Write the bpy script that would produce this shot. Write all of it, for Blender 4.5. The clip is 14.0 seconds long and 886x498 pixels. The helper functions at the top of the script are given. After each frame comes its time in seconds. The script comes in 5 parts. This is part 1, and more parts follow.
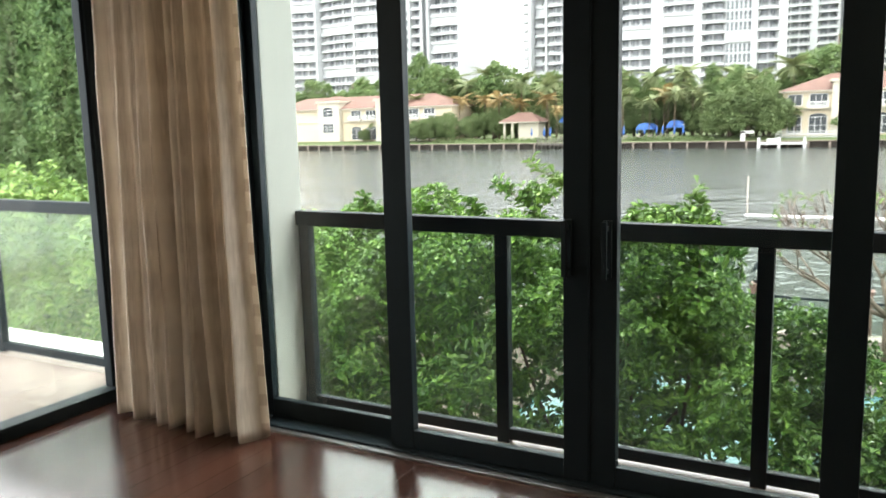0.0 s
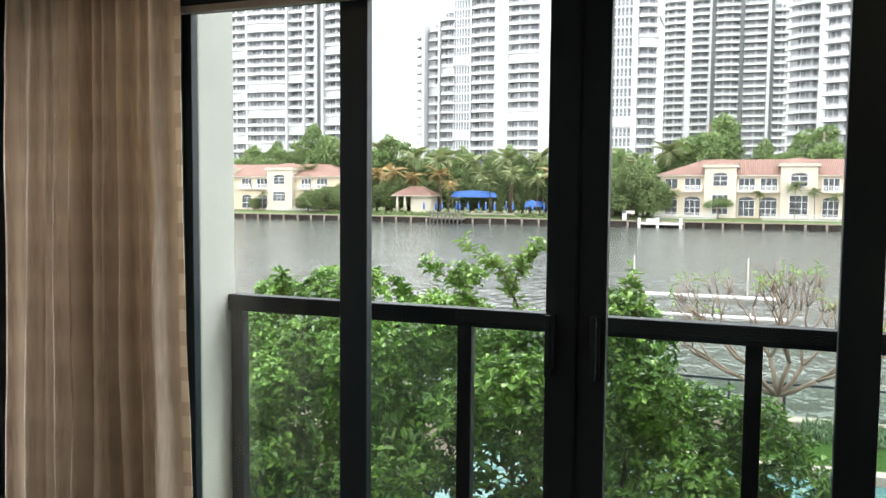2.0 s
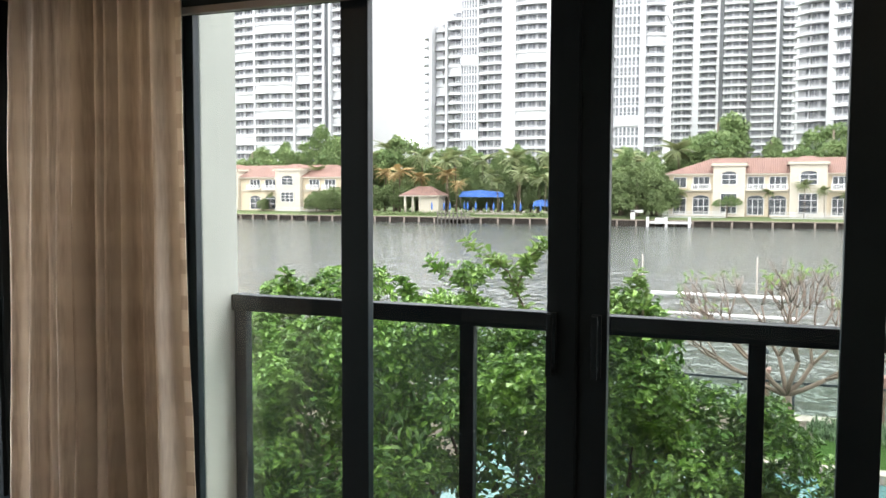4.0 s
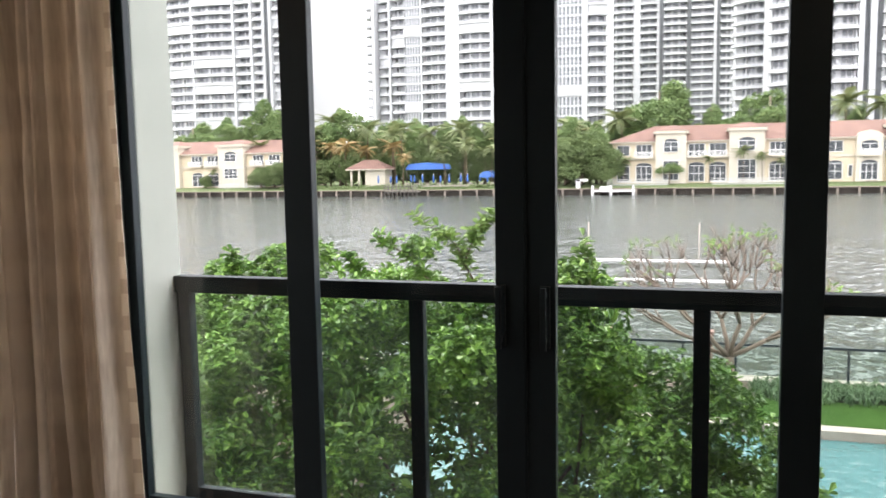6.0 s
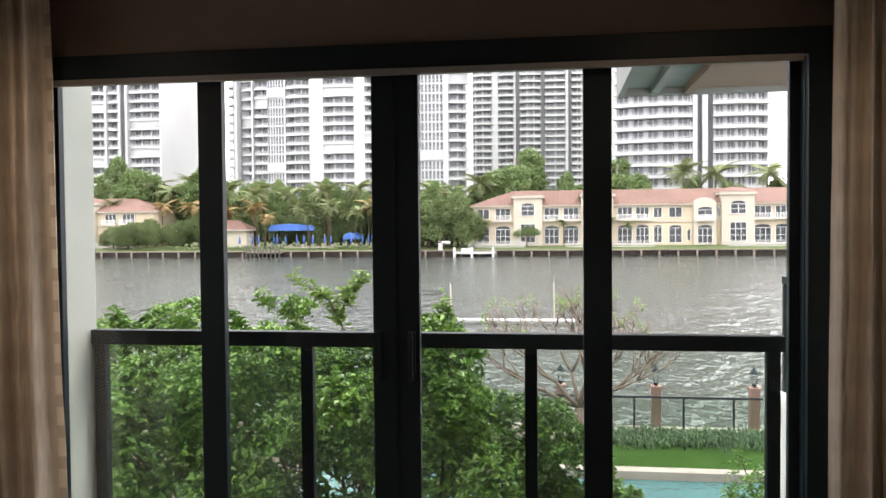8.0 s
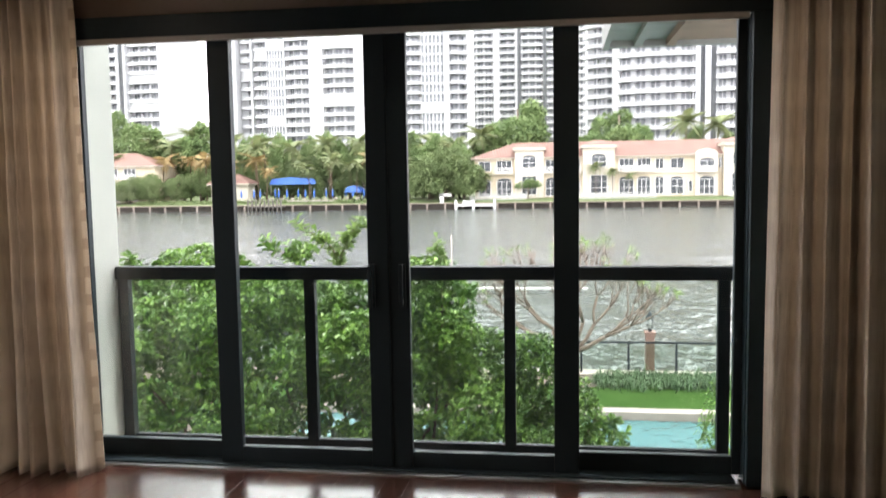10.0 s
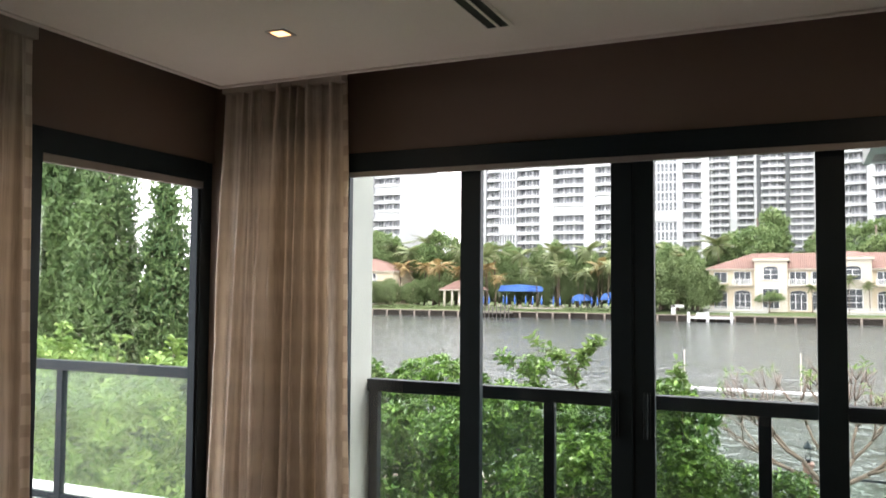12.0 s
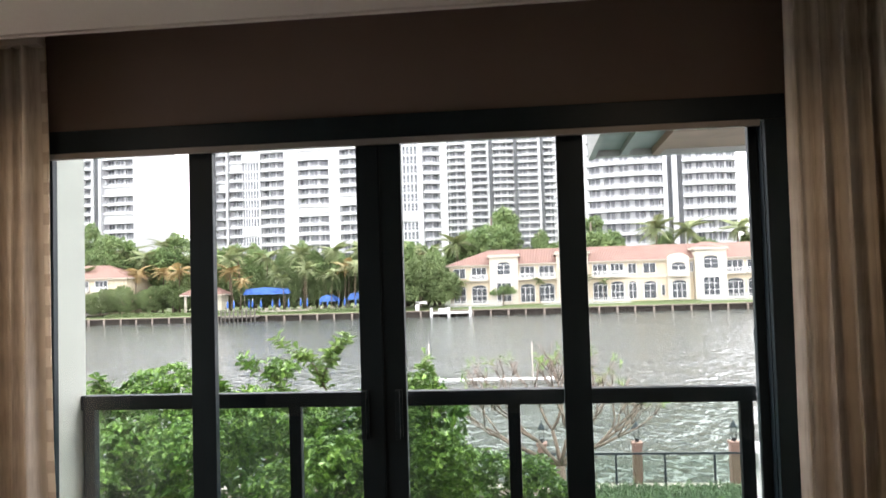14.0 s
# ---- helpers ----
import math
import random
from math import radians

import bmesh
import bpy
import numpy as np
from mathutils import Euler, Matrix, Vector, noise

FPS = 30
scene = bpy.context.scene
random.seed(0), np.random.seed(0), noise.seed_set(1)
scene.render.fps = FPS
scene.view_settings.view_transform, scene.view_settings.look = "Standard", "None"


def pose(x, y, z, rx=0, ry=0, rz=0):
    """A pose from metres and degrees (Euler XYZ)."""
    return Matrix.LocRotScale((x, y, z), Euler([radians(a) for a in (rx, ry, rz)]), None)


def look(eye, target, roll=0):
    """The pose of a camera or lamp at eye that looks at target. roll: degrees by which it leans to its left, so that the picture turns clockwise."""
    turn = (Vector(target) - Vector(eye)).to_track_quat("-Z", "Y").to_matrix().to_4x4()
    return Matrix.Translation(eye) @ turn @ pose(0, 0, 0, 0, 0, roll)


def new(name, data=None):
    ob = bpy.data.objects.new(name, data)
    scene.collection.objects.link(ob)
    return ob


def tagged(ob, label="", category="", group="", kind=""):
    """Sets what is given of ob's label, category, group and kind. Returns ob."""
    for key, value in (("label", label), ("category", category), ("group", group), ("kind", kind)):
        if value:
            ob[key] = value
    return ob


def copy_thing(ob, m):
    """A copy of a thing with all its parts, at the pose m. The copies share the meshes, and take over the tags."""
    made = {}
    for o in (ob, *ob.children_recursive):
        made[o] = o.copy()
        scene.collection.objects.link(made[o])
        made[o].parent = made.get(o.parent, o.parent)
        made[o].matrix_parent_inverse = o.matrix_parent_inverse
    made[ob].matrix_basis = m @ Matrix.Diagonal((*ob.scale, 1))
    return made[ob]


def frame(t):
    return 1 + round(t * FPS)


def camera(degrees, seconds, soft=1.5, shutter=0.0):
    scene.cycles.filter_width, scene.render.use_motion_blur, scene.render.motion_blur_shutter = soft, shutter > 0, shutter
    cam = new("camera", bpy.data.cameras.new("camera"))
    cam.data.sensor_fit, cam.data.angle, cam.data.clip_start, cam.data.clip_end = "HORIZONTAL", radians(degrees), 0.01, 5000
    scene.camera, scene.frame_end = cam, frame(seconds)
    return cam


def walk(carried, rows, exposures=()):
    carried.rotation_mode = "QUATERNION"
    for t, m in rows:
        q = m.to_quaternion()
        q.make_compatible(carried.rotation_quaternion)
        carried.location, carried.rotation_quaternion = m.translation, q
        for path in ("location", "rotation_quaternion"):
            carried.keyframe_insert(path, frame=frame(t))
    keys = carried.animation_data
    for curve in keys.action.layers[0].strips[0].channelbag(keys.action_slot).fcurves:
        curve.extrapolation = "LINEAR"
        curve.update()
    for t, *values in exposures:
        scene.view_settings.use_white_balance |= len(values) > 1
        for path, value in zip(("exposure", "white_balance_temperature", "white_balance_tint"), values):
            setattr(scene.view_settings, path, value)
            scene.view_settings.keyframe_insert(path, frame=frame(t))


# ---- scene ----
cam = camera(57.5, 14.0, shutter=0.3)
PATH = [
    (0, (1.167, -3.166, 1.571), (0.219, -1.432, 1.263), -1.4),
    (0.5, (0.843, -3.064, 1.595), (0.031, -1.248, 1.386), -1.9),
    (1, (0.703, -3.021, 1.606), (0.006, -1.154, 1.44), -0.4),
    (1.5, (0.699, -3.004, 1.61), (0.018, -1.129, 1.465), 0.3),
    (2, (0.726, -3.001, 1.612), (0.018, -1.135, 1.478), 0.5),
    (2.5, (0.752, -3.014, 1.612), (0.026, -1.155, 1.481), 0.4),
    (5, (0.75, -2.971, 1.607), (0.031, -1.11, 1.461), -0.1),
    (5.5, (0.748, -2.969, 1.609), (0.054, -1.101, 1.439), -0.4),
    (6, (0.744, -2.952, 1.613), (0.139, -1.056, 1.411), -1.0),
    (6.5, (0.755, -3.023, 1.663), (0.33, -1.075, 1.511), -1.4),
    (7, (0.771, -3.202, 1.654), (0.471, -1.226, 1.575), -1.0),
    (7.5, (0.847, -3.527, 1.65), (0.55, -1.55, 1.589), -0.6),
    (7.7, (0.865, -3.659, 1.669), (0.583, -1.68, 1.614), -0.4),
    (9.8, (1.043, -4.32, 1.644), (0.773, -2.341, 1.538), -0.8),
    (10, (1.043, -4.3, 1.618), (0.76, -2.327, 1.447), -0.9),
    (10.5, (1.029, -4.311, 1.603), (0.63, -2.373, 1.31), -0.6),
    (11, (0.964, -4.309, 1.606), (0.288, -2.446, 1.339), 0.1),
    (11.5, (0.954, -4.335, 1.656), (0.141, -2.511, 1.556), 0.4),
    (12, (0.962, -4.362, 1.711), (0.147, -2.538, 1.808), 0.4),
    (12.5, (0.96, -4.344, 1.714), (0.261, -2.477, 1.879), 0.1),
    (13, (0.932, -4.26, 1.738), (0.542, -2.305, 1.909), -0.7),
    (13.5, (0.878, -4.19, 1.726), (0.685, -2.206, 1.896), -1.5),
    (14, (0.879, -4.01, 1.671), (0.663, -2.024, 1.764), -1.7),
]
walk(cam, [(t, look(eye, target, roll)) for t, eye, target, roll in PATH],
     [(0, 2.27, 6550, 8), (1, 2.13, 6550, 9.5), (2, 2.13, 6500, 11), (5, 2.15, 6500, 15), (6, 2.12, 6550, 17), (7, 1.86, 6700, 17), (7.5, 1.86, 6700, 17.5), (10, 2.42, 6550, 17), (10.5, 2.42, 6500, 18), (11, 2.3, 6500, 16.5), (12.5, 2.24, 6550, 16), (13, 2.26, 6550, 16), (13.5, 2.38, 6500, 17), (14, 2.3, 6500, 17)])

# ---- world, sun, lamps ----
world = bpy.data.worlds.new("overcast_sky")
scene.world = world
world.use_nodes = True
wn, wl = world.node_tree.nodes, world.node_tree.links
sky = wn.new("ShaderNodeTexSky")
sky.sky_type, sky.sun_disc = "NISHITA", False
sky.sun_elevation, sky.sun_rotation = radians(52), radians(35)
sky.air_density, sky.dust_density = 1.0, 6.0
hsv = wn.new("ShaderNodeHueSaturation")
hsv.inputs["Saturation"].default_value = 0.06
hsv.inputs["Value"].default_value = 1.0
wl.new(sky.outputs[0], hsv.inputs["Color"])
veil = wn.new("ShaderNodeMix")
veil.data_type = "RGBA"
veil.inputs[0].default_value = 0.88
veil.inputs[7].default_value = (9.3, 9.6, 9.8, 1)
wl.new(hsv.outputs[0], veil.inputs[6])
wl.new(veil.outputs[2], wn["Background"].inputs["Color"])
wn["Background"].inputs["Strength"].default_value = 0.15

sun_data = bpy.data.lights.new("sun", "SUN")
sun_data.energy, sun_data.angle, sun_data.color = 0.9, radians(25), (1.0, 0.97, 0.92)
sun = new("sun", sun_data)
sun.matrix_world = look((10, 12, 22), (0, 0, 0))

# ---- materials ----


def material(name, colour, rough=0.5, metal=0.0, spec=0.5):
    m = bpy.data.materials.new(name)
    m.use_nodes = True
    b = m.node_tree.nodes["Principled BSDF"]
    b.inputs["Base Color"].default_value = (*colour, 1)
    b.inputs["Roughness"].default_value = rough
    b.inputs["Metallic"].default_value = metal
    b.inputs["Specular IOR Level"].default_value = spec
    return m, m.node_tree.nodes, m.node_tree.links, b


def coords(n, l, scale, kind="Object"):
    tc = n.new("ShaderNodeTexCoord")
    mp = n.new("ShaderNodeMapping")
    mp.inputs["Scale"].default_value = scale
    l.new(tc.outputs[kind], mp.inputs["Vector"])
    return mp.outputs["Vector"]


def noise_of(n, l, vec, scale, detail=4, rough=0.6):
    t = n.new("ShaderNodeTexNoise")
    t.inputs["Scale"].default_value, t.inputs["Detail"].default_value = scale, detail
    t.inputs["Roughness"].default_value = rough
    l.new(vec, t.inputs["Vector"])
    return t.outputs["Fac"]


def ramp_of(n, l, fac, stops):
    r = n.new("ShaderNodeValToRGB")
    e = r.color_ramp.elements
    e[0].position, e[0].color = stops[0][0], (*stops[0][1], 1)
    e[1].position, e[1].color = stops[-1][0], (*stops[-1][1], 1)
    for p, c in stops[1:-1]:
        k = e.new(p)
        k.color = (*c, 1)
    l.new(fac, r.inputs["Fac"])
    return r.outputs["Color"]


def mix_of(n, l, fac, a, b, blend="MIX"):
    m = n.new("ShaderNodeMix")
    m.data_type, m.blend_type = "RGBA", blend
    for s, v in ((0, fac), (6, a), (7, b)):
        if isinstance(v, (float, int)):
            m.inputs[s].default_value = v
        elif isinstance(v, tuple):
            m.inputs[s].default_value = (*v, 1)
        else:
            l.new(v, m.inputs[s])
    return m.outputs[2]


def bump_of(n, l, b, height, strength, distance=0.01):
    k = n.new("ShaderNodeBump")
    k.inputs["Strength"].default_value, k.inputs["Distance"].default_value = strength, distance
    l.new(height, k.inputs["Height"])
    l.new(k.outputs["Normal"], b.inputs["Normal"])


def mottled(name, c1, c2, scale=3.0, rough=0.6, fine=60.0, bump=0.15, spec=0.5, metal=0.0, dist=0.004):
    """A surface whose colour drifts between two tones, with a fine grain on it."""
    m, n, l, b = material(name, c1, rough, metal, spec)
    v = coords(n, l, (1, 1, 1))
    big, small = noise_of(n, l, v, scale), noise_of(n, l, v, fine)
    col = ramp_of(n, l, big, [(0.3, c1), (0.7, c2)])
    col = mix_of(n, l, 0.25, col, ramp_of(n, l, small, [(0.3, tuple(x * 0.7 for x in c1)), (0.7, c2)]))
    l.new(col, b.inputs["Base Color"])
    bump_of(n, l, b, small, bump, dist)
    return m


M = {}
M["frame"] = mottled("black_aluminium", (0.010, 0.018, 0.023), (0.017, 0.027, 0.033), 2, 0.42, 150, 0.04, 0.22)
M["rail"] = mottled("charcoal_aluminium", (0.008, 0.014, 0.018), (0.013, 0.020, 0.024), 2, 0.5, 150, 0.05, 0.14)
M["taupe"] = mottled("taupe_wall", (0.19, 0.138, 0.108), (0.215, 0.158, 0.124), 1.2, 0.85, 220, 0.15)
M["ceiling"] = mottled("ceiling_paint", (0.80, 0.735, 0.66), (0.84, 0.775, 0.70), 0.8, 0.8, 180, 0.05)
M["white_wall"] = mottled("white_stucco", (0.50, 0.52, 0.50), (0.58, 0.60, 0.57), 1.5, 0.8, 120, 0.3)
M["pier_wall"] = mottled("pale_sage_stucco", (0.35, 0.38, 0.345), (0.41, 0.44, 0.40), 1.5, 0.85, 120, 0.3)
M["pale_slab"] = mottled("wet_pale_marble", (0.40, 0.34, 0.30), (0.50, 0.44, 0.39), 2.5, 0.25, 40, 0.1)
# tone set pale so that the unseen walls bounce daylight onto the ceiling
M["inner_wall"] = mottled("room_bounce_wall", (0.72, 0.68, 0.61), (0.78, 0.74, 0.67), 1.0, 0.85, 160, 0.1)
M["steel"] = mottled("brushed_steel", (0.42, 0.42, 0.42), (0.52, 0.52, 0.52), 4, 0.35, 200, 0.05, 0.5, 1.0)
M["shade_bar"] = mottled("taupe_grey_shade_bar", (0.26, 0.235, 0.215), (0.32, 0.29, 0.265), 3, 0.6, 120, 0.05)
M["dark"] = mottled("vent_black", (0.012, 0.011, 0.010), (0.02, 0.018, 0.016), 4, 0.6)
M["white_plain"] = mottled("white_enamel", (0.72, 0.72, 0.70), (0.80, 0.80, 0.78), 3, 0.45)
M["dock_white"] = mottled("dock_white_paint", (0.42, 0.42, 0.41), (0.52, 0.52, 0.50), 0.6, 0.6)
M["stone"] = mottled("coral_stone", (0.34, 0.305, 0.255), (0.46, 0.415, 0.355), 2.5, 0.75, 40, 0.3)
M["coping"] = mottled("pinkish_coping_stone", (0.22, 0.185, 0.160), (0.31, 0.268, 0.235), 2.5, 0.7, 40, 0.3)
M["soil"] = mottled("garden_soil", (0.045, 0.032, 0.022), (0.09, 0.07, 0.05), 2, 0.95, 30, 0.5)
M["brick_red"] = mottled("terracotta_render", (0.19, 0.105, 0.085), (0.26, 0.15, 0.125), 4, 0.8, 60, 0.3)
M["bark"] = mottled("grey_bark", (0.11, 0.085, 0.065), (0.20, 0.16, 0.125), 3, 0.9, 25, 0.6, 0.3)
M["frang_bark"] = mottled("brown_frangipani_bark", (0.095, 0.068, 0.052), (0.17, 0.128, 0.10), 4, 0.9, 25, 0.5, 0.3)
M["branch"] = mottled("brown_twig", (0.07, 0.05, 0.032), (0.13, 0.095, 0.065), 5, 0.9, 40, 0.5, 0.3)


def glass(name, tint, gloss=1.0, rough=0.0):
    """A pane: clear, lightly tinted, with a mirror sheen that grows at a slant."""
    m = bpy.data.materials.new(name)
    m.use_nodes = True
    n, l = m.node_tree.nodes, m.node_tree.links
    n.remove(n["Principled BSDF"])
    t, g, f, x = (n.new("ShaderNode" + k) for k in ("BsdfTransparent", "BsdfGlossy", "LayerWeight", "MixShader"))
    t.inputs["Color"].default_value = (*tint, 1)
    g.inputs["Roughness"].default_value = rough
    pw_ = n.new("ShaderNodeMath")
    pw_.operation = "POWER"
    pw_.inputs[1].default_value = 5.0
    l.new(f.outputs["Facing"], pw_.inputs[0])
    mu = n.new("ShaderNodeMath")
    mu.operation = "MULTIPLY_ADD"
    mu.inputs[1].default_value = 0.9 * gloss
    mu.inputs[2].default_value = 0.035 * gloss
    l.new(pw_.outputs[0], mu.inputs[0])
    l.new(mu.outputs[0], x.inputs[0])
    l.new(t.outputs[0], x.inputs[1])
    l.new(g.outputs[0], x.inputs[2])
    l.new(x.outputs[0], n["Material Output"].inputs["Surface"])
    return m, n, l, g


M["glass"] = glass("door_glass", (0.955, 0.96, 0.955), 0.8)[0]
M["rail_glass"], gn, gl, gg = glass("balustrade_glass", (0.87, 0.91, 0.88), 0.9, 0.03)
gv = coords(gn, gl, (1, 1, 1))
vo = gn.new("ShaderNodeTexVoronoi")
vo.inputs["Scale"].default_value = 55
gl.new(gv, vo.inputs["Vector"])
gb = gn.new("ShaderNodeBump")
gb.inputs["Strength"].default_value, gb.inputs["Distance"].default_value = 0.25, 0.002
gl.new(vo.outputs["Distance"], gb.inputs["Height"])
gl.new(gb.outputs["Normal"], gg.inputs["Normal"])
# pale translucent veil in noise patches, painted in to imitate haze on the view
haze_, haze_mix, haze_amount = (gn.new("ShaderNode" + k) for k in ("BsdfTranslucent", "MixShader", "MapRange"))
haze_.inputs["Color"].default_value = (0.78, 0.84, 0.81, 1)
haze_amount.inputs["From Min"].default_value, haze_amount.inputs["From Max"].default_value = 0.35, 0.7
haze_amount.inputs["To Min"].default_value, haze_amount.inputs["To Max"].default_value = 0.0, 0.006
gl.new(noise_of(gn, gl, coords(gn, gl, (1.6, 1, 0.7)), 1.8, 5), haze_amount.inputs["Value"])
gl.new(haze_amount.outputs[0], haze_mix.inputs[0])
gl.new(gn["Material Output"].inputs["Surface"].links[0].from_socket, haze_mix.inputs[1])
gl.new(haze_.outputs[0], haze_mix.inputs[2])
gl.new(haze_mix.outputs[0], gn["Material Output"].inputs["Surface"])
M["far_glass"] = mottled("tower_glass", (0.06, 0.070, 0.080), (0.17, 0.182, 0.195), 0.25, 0.15, 0.5, 0.02)


def floor_wood():
    m, n, l, b = material("cherry_plank", (0.05, 0.014, 0.008), 0.2, 0, 0.85)
    b.inputs["IOR"].default_value = 1.62
    v = coords(n, l, (1, 14, 14))
    grain = noise_of(n, l, v, 5, 6)
    oi = n.new("ShaderNodeObjectInfo")
    col = ramp_of(n, l, grain, [(0.25, (0.022, 0.0098, 0.0072)), (0.55, (0.042, 0.0180, 0.0122)), (0.8, (0.068, 0.0300, 0.0200))])
    tone = ramp_of(n, l, oi.outputs["Random"], [(0.0, (0.65, 0.62, 0.62)), (1.0, (1.15, 1.1, 1.05))])
    l.new(mix_of(n, l, 1.0, col, tone, "MULTIPLY"), b.inputs["Base Color"])
    smear = noise_of(n, l, coords(n, l, (1, 1, 1)), 2.2, 5)
    r = n.new("ShaderNodeMapRange")
    r.inputs["To Min"].default_value, r.inputs["To Max"].default_value = 0.13, 0.26
    l.new(smear, r.inputs["Value"])
    l.new(r.outputs[0], b.inputs["Roughness"])
    bump_of(n, l, b, grain, 0.06, 0.002)
    return m


M["floor"] = floor_wood()


def marble():
    m, n, l, b = material("cream_marble", (0.62, 0.56, 0.49), 0.12)
    v = coords(n, l, (1, 1, 1), "Object")
    oi = n.new("ShaderNodeObjectInfo")
    vein = noise_of(n, l, v, 3.0, 8, 0.7)
    col = ramp_of(n, l, vein, [(0.3, (0.22, 0.18, 0.155)), (0.5, (0.30, 0.255, 0.225)), (0.75, (0.35, 0.31, 0.275))])
    tone = ramp_of(n, l, oi.outputs["Random"], [(0.0, (0.88, 0.88, 0.88)), (1.0, (1.04, 1.03, 1.02))])
    l.new(mix_of(n, l, 1.0, col, tone, "MULTIPLY"), b.inputs["Base Color"])
    return m


M["marble"] = marble()


def water(name, deep, scale, strength, rough, stretch, reach=0.25):
    m, n, l, b = material(name, deep, rough, 0, 0.5)
    b.inputs["IOR"].default_value = 1.33
    v = coords(n, l, stretch)
    a, c = noise_of(n, l, v, scale, 2.5, 0.55), noise_of(n, l, v, scale * 0.13, 3)
    mx = n.new("ShaderNodeMath")
    mx.operation = "MULTIPLY_ADD"
    mx.inputs[1].default_value = 2.0
    l.new(c, mx.inputs[0])
    l.new(a, mx.inputs[2])
    bump_of(n, l, b, mx.outputs[0], strength, reach)
    return m, n, l, b


M["bay"] = water("grey_bay_water", (0.05, 0.057, 0.052), 1.05, 1.0, 0.11, (1.6, 0.75, 1), 0.42)[0]
M["pool"] = water("pool_water", (0.050, 0.125, 0.130), 2.5, 0.2, 0.04, (1, 1, 1))[0]


def foliage(name, dark, mid, light, rough=0.45, back=0.25):
    """Leaves: each one its own green, some light passing through."""
    m, n, l, b = material(name, mid, rough, 0, 0.4)
    g = n.new("ShaderNodeNewGeometry")
    col = ramp_of(n, l, g.outputs["Random Per Island"], [(0.0, dark), (0.5, mid), (0.93, light), (1.0, tuple(min(1, c * 1.4) for c in light))])
    patch = noise_of(n, l, coords(n, l, (1, 1, 1)), 0.6, 2)
    col = mix_of(n, l, 0.35, col, ramp_of(n, l, patch, [(0.35, dark), (0.65, light)]))
    l.new(col, b.inputs["Base Color"])
    t, x = n.new("ShaderNodeBsdfTranslucent"), n.new("ShaderNodeMixShader")
    l.new(col, t.inputs["Color"])
    x.inputs[0].default_value = back
    l.new(b.outputs[0], x.inputs[1])
    l.new(t.outputs[0], x.inputs[2])
    l.new(x.outputs[0], n["Material Output"].inputs["Surface"])
    return m


M["leaf"] = foliage("glossy_shrub_leaf", (0.022, 0.068, 0.012), (0.075, 0.172, 0.028), (0.22, 0.36, 0.072), 0.36, 0.16)
M["leaf_lime"] = foliage("lime_hedge_leaf", (0.075, 0.15, 0.032), (0.145, 0.245, 0.055), (0.25, 0.35, 0.10), 0.5)
# far leaf greens are paled in the colour to stand for distance haze
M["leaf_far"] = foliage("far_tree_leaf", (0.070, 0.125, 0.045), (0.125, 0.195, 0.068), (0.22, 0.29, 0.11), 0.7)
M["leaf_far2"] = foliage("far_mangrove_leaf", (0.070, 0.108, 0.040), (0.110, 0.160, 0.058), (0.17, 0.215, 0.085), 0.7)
M["leaf_fir"] = foliage("tall_hedge_leaf", (0.050, 0.100, 0.036), (0.088, 0.155, 0.052), (0.16, 0.235, 0.082), 0.6)
M["palm"] = foliage("palm_leaf", (0.08, 0.12, 0.05), (0.14, 0.18, 0.075), (0.23, 0.24, 0.11), 0.7)
M["palm_gold"] = foliage("yellowing_palm_leaf", (0.14, 0.13, 0.05), (0.24, 0.17, 0.07), (0.32, 0.21, 0.09), 0.7)
M["grass"] = mottled("lawn", (0.022, 0.050, 0.012), (0.038, 0.074, 0.020), 1.5, 0.95, 40, 0.6, 0.0)
M["blade"] = foliage("liriope_blade", (0.024, 0.060, 0.020), (0.046, 0.098, 0.036), (0.090, 0.150, 0.060), 0.5)
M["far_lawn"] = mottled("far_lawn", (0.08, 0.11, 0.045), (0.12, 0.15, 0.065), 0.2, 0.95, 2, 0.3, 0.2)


# ---- helpers for meshes ----


def thing(name, label="", category="", group="", kind="", at=(0, 0, 0)):
    ob = new(name)
    ob.location = at
    ob.empty_display_size = 0.2
    return tagged(ob, label, category, group, kind)


def mesh_of(name, bm, mats):
    me = bpy.data.meshes.new(name)
    bm.to_mesh(me)
    bm.free()
    for m in (mats if isinstance(mats, (list, tuple)) else [mats]):
        me.materials.append(m)
    return me


def world_of(ob):
    m = ob.matrix_basis.copy()
    if ob.parent is not None:
        m = world_of(ob.parent) @ ob.matrix_parent_inverse @ m
    return m


def part(name, bm, mats, parent=None, label="", kind=""):
    me = bm if isinstance(bm, bpy.types.Mesh) else mesh_of(name, bm, mats)
    ob = new(name, me)
    if parent is not None:
        ob.parent = parent
        ob.matrix_parent_inverse = world_of(parent).inverted()
    return tagged(ob, label, kind=kind)


def put_at(ob, m):
    ob.matrix_basis = m
    return ob


def box(bm, x0, x1, y0, y1, z0, z1, bevel=0.0, slot=0):
    vs = [bm.verts.new(p) for p in ((x0, y0, z0), (x1, y0, z0), (x1, y1, z0), (x0, y1, z0), (x0, y0, z1), (x1, y0, z1), (x1, y1, z1), (x0, y1, z1))]
    fs = [bm.faces.new([vs[i] for i in f]) for f in ((3, 2, 1, 0), (4, 5, 6, 7), (0, 1, 5, 4), (1, 2, 6, 5), (2, 3, 7, 6), (3, 0, 4, 7))]
    for f in fs:
        f.material_index = slot
    if bevel:
        es = {e for f in fs for e in f.edges}
        r = bmesh.ops.bevel(bm, geom=list(es), offset=bevel, segments=2, profile=0.6, affect="EDGES")
        for f in r["faces"]:
            f.material_index = slot
    return bm


